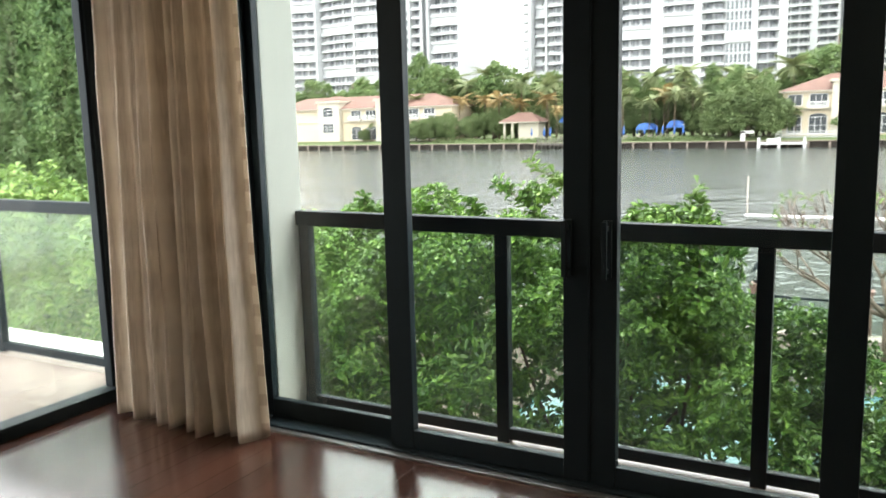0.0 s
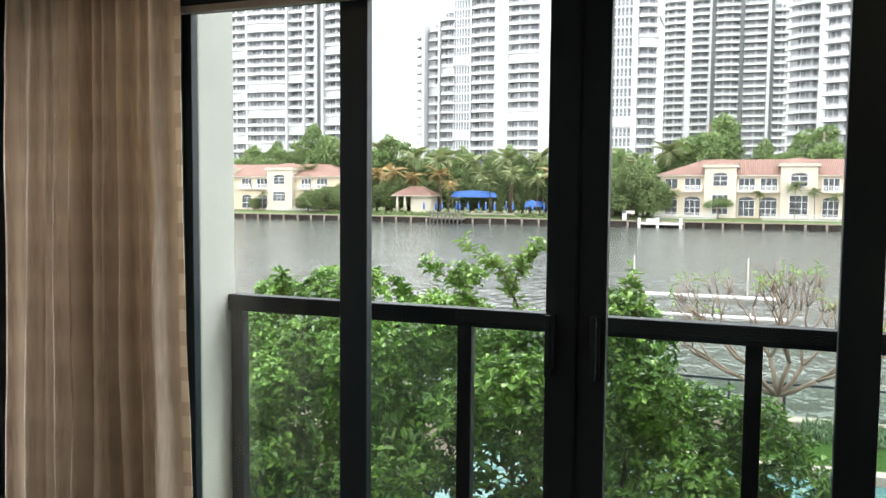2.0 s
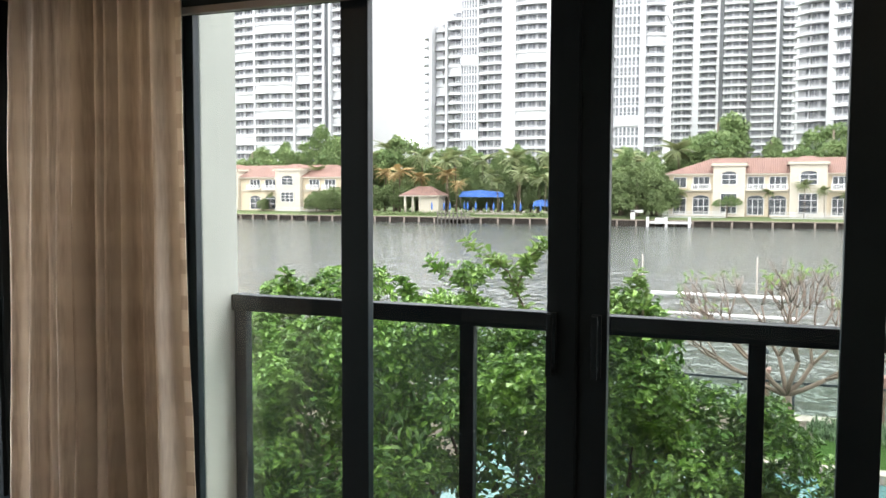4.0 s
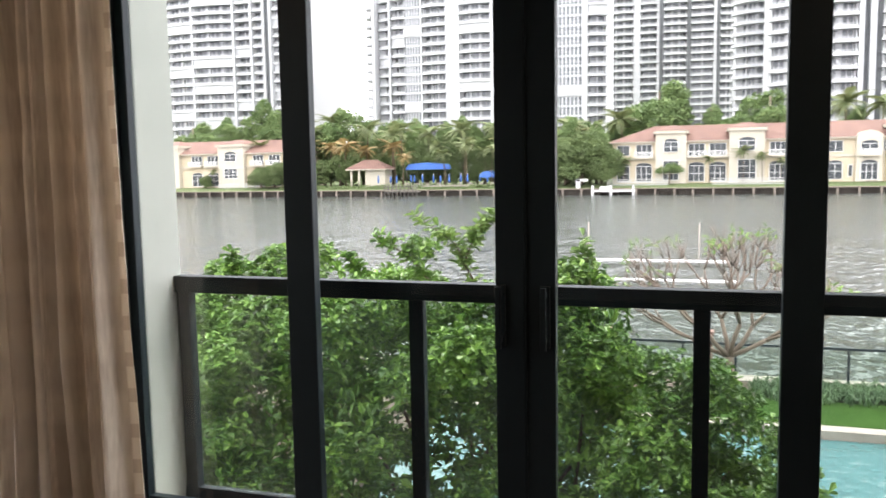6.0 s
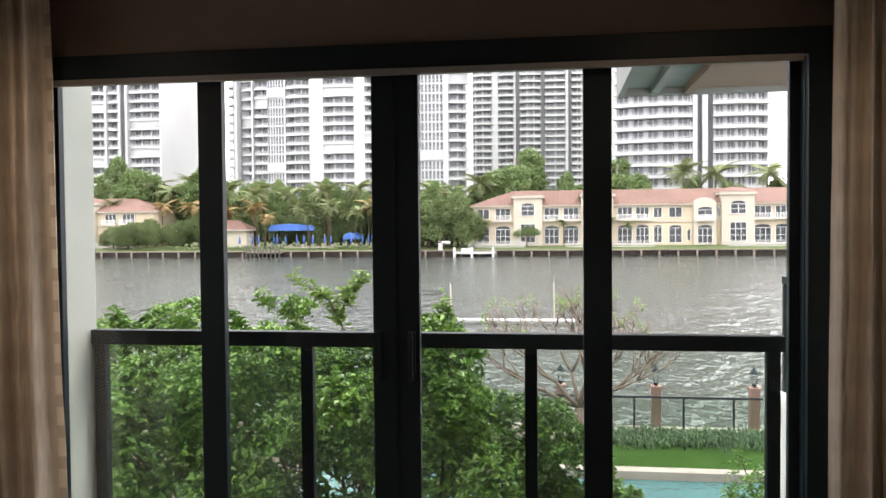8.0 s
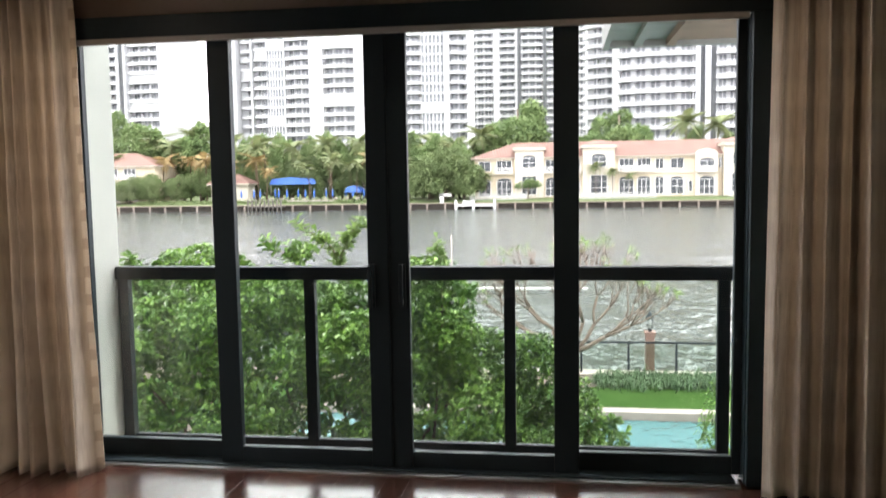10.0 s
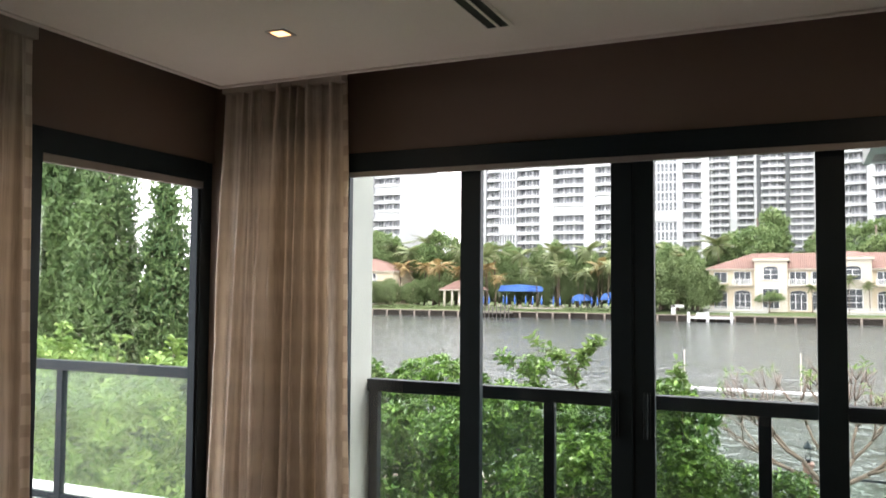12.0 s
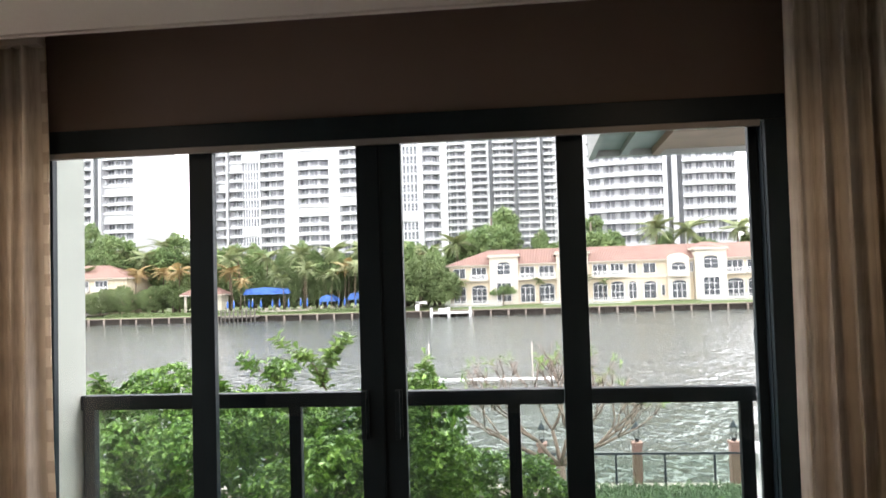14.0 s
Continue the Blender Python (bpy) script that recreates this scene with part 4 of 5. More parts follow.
for k in range(26):
    b = shrub_blobs[k % len(shrub_blobs)]
    base = Vector((-1.0 + r0.uniform(-1.8, 1.8), 3.4 + r0.uniform(-0.4, 0.4), GZ))
    top = Vector((b[0] + r0.uniform(-0.7, 0.7) * b[3], b[1] + r0.uniform(-0.6, 0.6) * b[4], b[2] + r0.uniform(0.2, 0.75) * b[5]))
    mid = base.lerp(top, 0.55) + Vector((r0.uniform(-0.3, 0.3), r0.uniform(-0.3, 0.3), 0))
    tube(limbs, [base, base.lerp(mid, 0.5), mid, mid.lerp(top, 0.6) + Vector((0.05, 0, 0.05)), top], [0.035, 0.03, 0.022, 0.014, 0.006], 6)
part("limb", limbs, M["branch"], shrub)
one = leaf_mesh("leaf", np.zeros((1, 3)), np.array([[1.0, 0, -0.1]]), np.array([[0, 0, 1.0]]), np.array([0.09]), np.array([0.045]), M["leaf"], shape="spoon")
front = np.where((so[:, 1] < -0.2) & (sp[:, 2] > -1.6) & (sp[:, 0] > -3.6))[0]
for i in rng.choice(front, 280, replace=False):
    o = part("leaf", one, None, shrub)
    o.matrix_basis = Matrix.Translation(Vector(sp[i] + so[i] * 0.05)) @ Euler((rng.uniform(-0.9, 0.9), rng.uniform(-0.6, 0.5), rng.uniform(0, 6.28))).to_matrix().to_4x4()


def sprig(owner, pts, n, size, m, seed, r=0.012):
    """A leafy shoot along a line of points."""
    part("shoot", tube(bmesh.new(), pts, [r * (1 - 0.8 * k / (len(pts) - 1)) for k in range(len(pts))], 6), M["branch"], owner)
    g = np.random.default_rng(seed)
    P = np.array(pts)
    s = g.random(n) * (len(pts) - 1)
    i = np.minimum(s.astype(int), len(pts) - 2)
    q = P[i] + (P[i + 1] - P[i]) * (s - i)[:, None]
    d = unit(P[i + 1] - P[i])
    part("shoot_leaves", rosettes("shoot_leaves", q + g.normal(size=q.shape) * 0.02, d, 4, size, m, seed + 1), None, owner)


for seed, pts in ((31, [(-1.0, 3.45, 0.6), (-1.12, 3.45, 0.82), (-1.18, 3.45, 0.97), (-1.34, 3.45, 1.08), (-1.55, 3.45, 1.22)]), (32, [(-1.12, 3.45, 0.80), (-1.04, 3.45, 1.0), (-0.98, 3.45, 1.12), (-0.88, 3.45, 1.2)]),
                  (33, [(-1.4, 3.5, 0.6), (-1.62, 3.5, 0.86), (-1.95, 3.5, 1.04)]), (34, [(-3.3, 3.5, 0.5), (-3.36, 3.5, 0.86)]), (35, [(-2.6, 3.5, 0.55), (-2.7, 3.5, 0.80)]),
                  (37, [(-0.1, 3.5, 0.6), (-0.14, 3.5, 1.02)]), (38, [(-2.0, 3.5, 0.6), (-2.2, 3.5, 0.86)]), (39, [(1.7, 2.9, -1.6), (2.05, 2.9, -1.25)]), (40, [(1.2, 3, -0.9), (1.4, 3, -0.5)]), (41, [(-0.75, 3.5, 0.5), (-0.6, 3.5, 0.82)])):
    sprig(shrub, pts, 44, 0.085, M["leaf_lime"] if seed in (31, 32, 37) else M["leaf"], seed)

hedge = thing("hedge", "bright lime green leafy hedge beyond the terrace", "hedge", at=(-7, 3.5, GZ))
hb_ = [(-4.6, 3.4, -1.0, 1.1, 1.3, 1.75), (-6.0, 3.3, -0.9, 1.4, 1.4, 1.85), (-7.8, 3.4, -0.9, 1.5, 1.5, 1.9), (-9.6, 3.6, -0.8, 1.5, 1.5, 1.95), (-5.2, 2.6, -2.2, 1.5, 1.3, 1.6), (-7.5, 2.5, -2.2, 2.0, 1.4, 1.6), (-11.4, 3.8, -0.8, 1.6, 1.6, 1.9)]
hp, ho = shell(lobes(hb_, 34, 0.2, 0.36, 8, 0.75, 0.7), 15000, 0.4, 9)
hp, ho = hp[ho[:, 2] > -0.4], ho[ho[:, 2] > -0.4]
part("foliage", rosettes("foliage", hp, ho, 6, 0.12, M["leaf_lime"], 10), None, hedge, "lime green leaves", "stuff")
for k, (x, z) in enumerate(((-4.3, 0.9), (-5.3, 1.05), (-6.1, 1.1), (-7.0, 1.05), (-8.0, 1.2))):
    sprig(hedge, [(x, 3.3, 0.4), (x + 0.1, 3.3, z)], 22, 0.13, M["leaf_lime"], 60 + k)

# tall dense screen trees behind the hedge
for k, (x, y, top, w) in enumerate(((-11.2, 10.0, 3.1, 0.6), (-12.0, 9.5, 4.3, 0.85), (-13.2, 9.0, 5.3, 1.25), (-14.8, 9.2, 6.4, 1.5), (-16.8, 9.6, 7.0, 1.8), (-19.2, 10, 7.4, 2.2), (-22, 10.5, 7.6, 2.4))):
    t = thing("screen_tree", "tall feathery dark green columnar screen tree", "tree", "screen trees beyond the terrace", at=(x, y, GZ))
    g_ = np.random.default_rng(170 + k)
    bl = []
    for q in range(int(70 + 70 * w)):
        s_ = g_.random()
        a_ = g_.uniform(0, 6.28)
        ring = w * (1.05 - 0.95 * s_ ** 1.6) * g_.uniform(0.35, 1.0)
        h_ = g_.uniform(0.45, 0.95)
        bl.append((x + ring * math.cos(a_), y + ring * math.sin(a_), GZ + 1.0 + (top - GZ - 1.5) * s_, h_ * 0.42, h_ * 0.42, h_))
    part("trunk", tube(bmesh.new(), [(x, y, GZ), (x, y, 0), (x, y, top - 0.6)], [0.16, 0.1, 0.03], 7), M["bark"], t)
    tp, to = shell(bl, int(7000 + 7000 * w), 0.5, 70 + k)
    cp_, co_ = shell([(x, y, GZ + 1.2 + (top - GZ - 2.0) * v_, w * 0.85 * (1.02 - 0.85 * v_ ** 1.6), w * 0.85 * (1.02 - 0.85 * v_ ** 1.6), (top - GZ) * 0.16) for v_ in (0.0, 0.2, 0.4, 0.6, 0.8, 0.95)], int(2500 + 2500 * w), 0.6, 270 + k)
    part("inner_crown", tufts("inner_crown", cp_, co_, 5, 0.22, M["leaf_fir"], 0.9, 0.05, 280 + k, "kite", 0.4, 0.9), None, t, "", "stuff")
    part("crown", tufts("crown", tp, to, 5, 0.17, M["leaf_fir"], 0.75, 0.05, 80 + k, "kite", 0.3, 1.1), None, t, "", "stuff")

# frangipani: forked bare limbs with leaf tufts at the tips
fr = thing("frangipani_tree", "bare forking frangipani tree with sparse leaf tufts", "tree", at=(1.4, 17.0, GZ))
fb, tips = bmesh.new(), []
rf = random.Random(11)


def fork(p, d, length, rad, depth):
    q = p + d * length
    m_ = p.lerp(q, 0.5) + Vector((rf.uniform(-1, 1), rf.uniform(-1, 1), -0.5)) * length * 0.09
    tube(fb, [p, m_, q], [rad, rad * 0.9, rad * 0.8], 7 if depth > 2 else 5)
    if depth == 0:
        tips.append((q, d))
        return
    for k in range(3 if rf.random() < 0.42 else 2):
        a = rf.uniform(0, 6.28)
        side = Vector((math.cos(a), math.sin(a) * 0.8, rf.uniform(-0.15, 0.2)))
        fork(q, (d * 0.85 + side * 0.55 + Vector((0, 0, 0.24))).normalized(), length * rf.uniform(0.66, 0.92), max(rad * 0.68, 0.012), depth - 1)


trunk_top = Vector((1.45, 17.0, -2.98))
tube(fb, [(1.50, 17, GZ), (1.46, 17, -3.5), trunk_top], [0.16, 0.125, 0.11], 9)
for d in ((-0.95, 0.1, 0.42), (-0.62, -0.3, 0.75), (-0.2, 0.4, 0.95), (0.25, -0.3, 0.95), (0.6, 0.3, 0.8), (0.9, -0.1, 0.5)):
    fork(trunk_top, Vector(d).normalized(), 0.92, 0.06, 4)
part("limb", fb, M["frang_bark"], fr)
tp = np.array([q for q, d in tips])
td = np.array([d for q, d in tips])
half = rng.random(len(tp)) < 0.4
part("leaf_tufts", tufts("leaf_tufts", tp[half], td[half], 4, 0.17, M["leaf_lime"], 1.0, 0.3, 90, "oval", 0.3), None, fr, "pale green leaf tufts", "stuff")

# small airy shrub at the lower corner
cs = thing("shrub", "thin airy shrub beside the white neighbouring wall", "shrub", at=(3.0, 4.6, GZ))
cp, co = shell([(2.95, 4.6, -1.25, 0.42, 0.4, 0.6), (3.3, 4.6, -1.6, 0.5, 0.4, 0.9), (2.8, 4.5, -2.2, 0.6, 0.5, 0.9), (3.1, 4.5, -3.2, 0.7, 0.6, 0.9)], 2600, 0.7, 15)
part("foliage", rosettes("foliage", cp, co, 5, 0.055, M["leaf"], 16), None, cs, "", "stuff")
for k, p in enumerate(([(2.9, 4.6, -1.2), (2.75, 4.6, -0.75), (2.7, 4.6, -0.6)], [(3.1, 4.6, -1.1), (3.18, 4.6, -0.6), (3.3, 4.6, -0.25)], [(3.0, 4.6, -1.1), (3.05, 4.6, -0.55)])):
    sprig(cs, p, 18, 0.05, M["leaf"], 100 + k, 0.008)

# liriope border in front of the fence
li = thing("liriope_border", "arching dark green liriope border along the seawall", "border plants", kind="stuff", at=(1, 18, GZ))
n_ = 11000
bx = np.stack([rng.uniform(2.2, 14, n_), 17.75 + rng.normal(size=n_) * 0.34, np.full(n_, GZ)], 1)
clump = np.round(bx[:, 0] / 0.45) * 0.45
bx[:, 0] = clump + rng.normal(size=n_) * 0.12
ang = rng.uniform(0, 6.28, n_)
lean = rng.uniform(0.2, 1.1, n_)
dirn = np.stack([np.cos(ang) * lean, np.sin(ang) * lean, np.ones(n_)], 1)
bl_len = rng.uniform(0.17, 0.31, n_)
tip = bx + unit(dirn) * bl_len[:, None]
tip2 = tip + np.stack([np.cos(ang), np.sin(ang), -0.9 * np.ones(n_)], 1) * (bl_len * 0.45)[:, None]
sd = np.stack([-np.sin(ang), np.cos(ang), np.zeros(n_)], 1) * 0.014
v_ = np.stack([bx - sd, bx + sd, tip + sd, tip - sd, tip2], 1).reshape(-1, 3)
k_ = np.arange(n_)[:, None] * 5
me_ = bpy.data.meshes.new("blades")
me_.from_pydata(v_.tolist(), [], (k_ + np.array([[0, 1, 2, 3]])).tolist() + (k_ + np.array([[3, 2, 4]])).tolist())
me_.materials.append(M["blade"])
part("blades", me_, None, li)


# far trees and palms
def far_tree(label, blobs, count, size, m, trunk=0.35):
    t = thing("tree", label, "tree", "trees on the far bank")
    part("trunk", tube(bmesh.new(), [(0, 0, 0), (0.1, 0, 2.5), (0, 0.1, max(b[2] for b in blobs))], [trunk, trunk * 0.75, trunk * 0.3], 7), M["bark"], t)
    for k in range(3):
        b = blobs[k % len(blobs)]
        part("limb", tube(bmesh.new(), [(0, 0, 2.2), (b[0] * 0.5, b[1] * 0.5, b[2] * 0.7), (b[0], b[1], b[2])], [trunk * 0.5, trunk * 0.35, 0.06], 6), M["bark"], t)
    p, o = shell(lobes(blobs, 13, 0.26, 0.52, len(blobs) + int(trunk * 100), 0.75, 0.62), int(count * 1.5), 0.45, int(count) + len(blobs))
    part("crown", tufts("crown", p, o, 4, size, m, 0.9, 0.25, int(size * 100), "kite", 0.55), None, t, "", "stuff")
    return t


def palm(label, height, m, seed):
    t = thing("palm_tree", label, "palm", "palms on the far bank")
    g = random.Random(seed)
    bend = g.uniform(-0.8, 0.8)
    pts = [(bend * (s ** 2), 0, height * s) for s in (0, 0.25, 0.5, 0.75, 1.0)]
    part("trunk", tube(bmesh.new(), pts, [0.2, 0.14, 0.12, 0.105, 0.09], 7), M["branch"], t)
    vs, fs = [], []
    for k in range(24):
        s = k / 23
        c = np.array([2.9 * s, 0, 1.0 * s - 1.9 * s * s])
        w = 0.85 * math.sin(math.pi * min(1, 0.12 + s * 0.9)) + 0.08
        for sd_ in (-1, 1):
            tip_ = c + np.array([0.42, sd_ * w, -0.42 * w])
            i = len(vs)
            vs += [tuple(c + np.array([-0.05, 0, 0])), tuple(c + np.array([0.09, 0, 0])), tuple(tip_)]
            fs.append((i, i + 1, i + 2))
    fme_ = raw_mesh("frond", vs, fs, M[m])
    for k in range(20):
        f = part("frond", fme_, None, t)
        f.matrix_basis = Matrix.Translation((bend, 0, height)) @ Euler((0, g.uniform(-0.75, 0.65), 2.4 * k)).to_matrix().to_4x4() @ Matrix.Scale(g.uniform(0.8, 1.15), 4)
    return t


def stand(base, rows):
    """Copies of a tree: x, y, z, size, turn."""
    for x, y, z, s, a in rows:
        copy_thing(base, Matrix.Translation((x, y, z)) @ Euler((0, 0, a)).to_matrix().to_4x4() @ Matrix.Scale(s, 4))


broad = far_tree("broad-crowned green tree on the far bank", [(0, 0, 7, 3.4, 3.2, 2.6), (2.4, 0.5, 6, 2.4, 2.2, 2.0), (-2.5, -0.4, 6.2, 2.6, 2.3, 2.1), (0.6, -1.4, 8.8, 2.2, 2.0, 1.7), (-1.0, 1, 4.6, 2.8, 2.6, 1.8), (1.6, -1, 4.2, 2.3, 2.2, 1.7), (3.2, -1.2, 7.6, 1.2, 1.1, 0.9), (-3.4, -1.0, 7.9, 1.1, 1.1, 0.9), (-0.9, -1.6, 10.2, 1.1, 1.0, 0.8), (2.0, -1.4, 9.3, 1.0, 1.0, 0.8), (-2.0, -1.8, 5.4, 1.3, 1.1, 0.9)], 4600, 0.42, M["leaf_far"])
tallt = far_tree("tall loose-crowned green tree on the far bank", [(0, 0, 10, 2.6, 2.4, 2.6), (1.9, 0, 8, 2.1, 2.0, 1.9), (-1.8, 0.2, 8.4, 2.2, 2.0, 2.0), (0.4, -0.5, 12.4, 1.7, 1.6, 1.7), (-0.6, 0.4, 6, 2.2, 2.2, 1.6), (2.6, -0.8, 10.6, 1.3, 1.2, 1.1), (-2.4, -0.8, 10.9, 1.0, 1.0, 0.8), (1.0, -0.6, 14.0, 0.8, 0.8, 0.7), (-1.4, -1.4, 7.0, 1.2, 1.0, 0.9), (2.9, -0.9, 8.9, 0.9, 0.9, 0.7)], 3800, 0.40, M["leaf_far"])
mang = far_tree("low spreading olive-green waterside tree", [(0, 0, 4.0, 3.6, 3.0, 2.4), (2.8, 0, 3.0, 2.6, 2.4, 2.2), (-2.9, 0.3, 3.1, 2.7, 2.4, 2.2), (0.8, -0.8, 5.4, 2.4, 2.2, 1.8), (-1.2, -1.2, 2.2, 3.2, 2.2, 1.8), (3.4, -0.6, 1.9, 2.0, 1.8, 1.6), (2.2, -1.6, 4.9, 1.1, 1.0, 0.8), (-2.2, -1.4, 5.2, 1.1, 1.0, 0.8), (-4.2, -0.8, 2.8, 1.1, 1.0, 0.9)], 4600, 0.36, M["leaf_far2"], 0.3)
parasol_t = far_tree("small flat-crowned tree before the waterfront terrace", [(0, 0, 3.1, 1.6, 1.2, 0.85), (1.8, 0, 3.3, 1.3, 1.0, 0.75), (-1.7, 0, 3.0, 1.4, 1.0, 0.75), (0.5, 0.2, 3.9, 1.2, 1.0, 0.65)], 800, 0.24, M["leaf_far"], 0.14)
pg = palm("green coconut palm on the far bank", 9.0, "palm", 3)
pm = palm("yellowing coconut palm on the far bank", 7.5, "palm_gold", 8)
GB = -2.65
stand(broad, [(-122, 192, GB, 1.5, 1), (-94, 192, GB, 1.5, 2), (-76, 194, GB, 1.5, 3), (-66, 193, GB, 1.35, 4), (-47, 195, GB, 1.35, 5.5), (-29, 192, GB, 1.4, 0.6), (-8.3, 192, GB, 2.05, 1.4), (-2, 196, GB, 1.2, 2.2),
              (15.5, 195, GB, 1.85, 3.3), (8.8, 194, GB, 1.3, 4.2), (23, 196, GB, 1.3, 5), (41, 196, GB, 1.3, 0.4), (50, 194, GB, 1.35, 1.2), (57, 196, GB, 1.25, 2), (66, 195, GB, 1.4, 3.1), (76, 194, GB, 1.4, 4), (-88, 190, GB, 1.75, 1.1), (-107, 196, GB, 1.7, 4.6), (-135, 194, GB, 1.6, 2.5), (-148, 194, GB, 1.6, 0.5), (88, 195, GB, 1.5, 0.5)])
stand(tallt, [(-84, 196, GB, 1.15, 1), (-60, 190, GB, 1.05, 2), (-54, 188, GB, 1.12, 3), (-40, 190, GB, 1.08, 4), (-34, 194, GB, 1.1, 5), (-17, 196, GB, 1.2, 0.4), (3, 197, GB, 1.2, 1.7), (-128, 198, GB, 1.3, 0.8), (-70, 198, GB, 1.15, 2.8), (33, 198, GB, 1.1, 0.2), (-50, 184, GB, 0.95, 5.2), (-44, 181, GB, 0.85, 1.3), (-21, 177, GB, 0.92, 2.4), (-27.5, 178, GB, 1.0, 0.7)])
stand(mang, [(-97, 170.8, GB, 0.85, 1), (-93, 172, GB, 0.95, 2.2), (-100.5, 170.5, GB, 0.7, 3), (-27, 171.5, GB, 1.1, 4), (-19.5, 173, GB, 1.25, 5), (-88, 176, GB, 0.9, 1.6), (-83, 178, GB, 1.1, 2.7), (-56, 181, GB, 0.8, 2), (-33, 180, GB, 1.0, 0.9), (-48, 183, GB, 0.9, 3.5), (62, 170, GB, 0.6, 1.4), (-117, 172, GB, 0.45, 2), (-73, 184, GB, 1.2, 0.3), (-66, 185, GB, 1.3, 1.3), (-60, 184, GB, 1.2, 2.3), (-53, 187, GB, 1.4, 3.3), (-44, 187, GB, 1.4, 4.3), (-37, 185, GB, 1.3, 5.3), (-80, 185, GB, 1.3, 0.8), (-30, 182, GB, 1.2, 2.9)])
stand(pg, [(-104, 178, GB, 1.12, 0.7), (-69.5, 179, GB, 1.35, 1.6), (-63, 186, GB, 1.4, 2.6), (-41, 178, GB, 1.0, 4.1), (-36, 180, GB, 1.15, 5.1), (-46, 177, GB, 0.85, 0.3), (30.5, 190, GB, 1.85, 1.1), (37.2, 191, GB, 1.8, 2.3), (48.6, 191, GB, 1.8, 3.4), (61, 190, GB, 1.7, 4.4), (2.5, 171, GB, 0.55, 5.5), (12.5, 170.5, GB, 0.6, 0.9),
           (-23, 181, GB, 1.35, 2), (-14.5, 171.6, GB, 0.55, 3), (-114.5, 172, GB, 0.45, 1.8), (-28, 184, GB, 1.45, 4.8), (-58, 179, GB, 1.0, 1.2), (-52, 180, GB, 1.1, 3.9), (16, 171, GB, 0.5, 2.4), (-55, 174, GB, 0.8, 0.4), (-49.5, 173, GB, 1.0, 1.9), (-44, 174, GB, 0.9, 2.9), (-38.5, 173.5, GB, 1.05, 4.4), (-33, 174.5, GB, 0.95, 5.6), (-53, 183, GB, 1.45, 0.8), (-46, 185, GB, 1.5, 2.0), (-39.5, 184, GB, 1.55, 3.3), (-93, 183, GB, 1.5, 4.0), (-98, 186, GB, 1.7, 5.0), (-16, 186, GB, 1.6, 0.2), (-70, 187, GB, 1.5, 1.0), (-79, 186, GB, 1.55, 2.2), (9, 170.8, GB, 0.72, 1.2)])
stand(pm, [(-81, 177, GB, 1.3, 1.9), (-64.8, 173, GB, 0.9, 3.1), (-86.5, 180, GB, 1.3, 4.3), (-92.5, 178, GB, 1.3, 3.7), (-67.8, 176, GB, 1.25, 0.7), (-42, 179, GB, 1.3, 2.1), (-26, 180, GB, 1.5, 5.2)])
put_at(broad, Matrix.Translation((-101.5, 188, GB)) @ Matrix.Scale(1.75, 4))
put_at(tallt, Matrix.Translation((-110.8, 190, GB)) @ Matrix.Scale(1.55, 4))
put_at(mang, Matrix.Translation((-23.5, 171.5, GB)) @ Matrix.Scale(1.6, 4))
put_at(parasol_t, Matrix.Translation((-5.4, 170.4, GB - 0.25)))
put_at(pg, Matrix.Translation((-88, 189, GB)) @ Matrix.Scale(1.75, 4))
put_at(pm, Matrix.Translation((-75.5, 178, GB)) @ Matrix.Scale(1.15, 4))
hedge_f = thing("bank_hedge", "low clipped hedge along the far bank", "hedge", kind="stuff", at=(-62, 168.5, -3.3))
hp_, ho_ = shell([(x, 168.3, -3.0, 2.6, 0.9, 0.75) for x in range(-92, -28, 4)], 2600, 0.4, 21)
part("leaves", tufts("leaves", hp_, ho_, 3, 0.4, M["leaf_far2"], 0.9, 0.2, 22, "kite", 0.6), None, hedge_f)

# ---- neighbouring balcony at the right ----
nb = thing("neighbour_balcony", "white neighbouring balcony with glass railing", "balcony", at=(4, 3, GZ))
part("wall", boxes((2.88, 6.5, 0.6, 3.95, GZ, 0.13), bevel=0.02), M["white_wall"], nb)
part("ledge", boxes((2.79, 2.878, 3.72, 3.95, -0.07, 0.065), bevel=0.01), M["white_wall"], nb)
part("top_rail", boxes((2.94, 3.01, 0.6, 3.92, 1.12, 1.19), (3.01, 6.4, 3.85, 3.92, 1.12, 1.19), bevel=0.004), M["rail"], nb)
for x, y in ((2.975, 3.885), (2.975, 2.6), (2.975, 1.3), (4.4, 3.885)):
    part("post", boxes((x - 0.03, x + 0.03, y - 0.03, y + 0.03, 0.13, 1.12), bevel=0.003), M["rail"], nb)
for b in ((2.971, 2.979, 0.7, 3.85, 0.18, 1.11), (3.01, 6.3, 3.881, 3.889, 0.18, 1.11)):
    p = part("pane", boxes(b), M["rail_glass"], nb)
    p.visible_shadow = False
M["soffit_grey"] = mottled("sage_soffit", (0.17, 0.175, 0.165), (0.22, 0.225, 0.21), 1.2, 0.7, 30, 0.1)


def soffit_wood():
    m, n, l, b = material("soffit_plank", (0.40, 0.30, 0.23), 0.6)
    v = coords(n, l, (6, 0.8, 1))
    col = ramp_of(n, l, noise_of(n, l, v, 3, 5), [(0.3, (0.14, 0.085, 0.058)), (0.7, (0.21, 0.13, 0.09))])
    l.new(col, b.inputs["Base Color"])
    return m


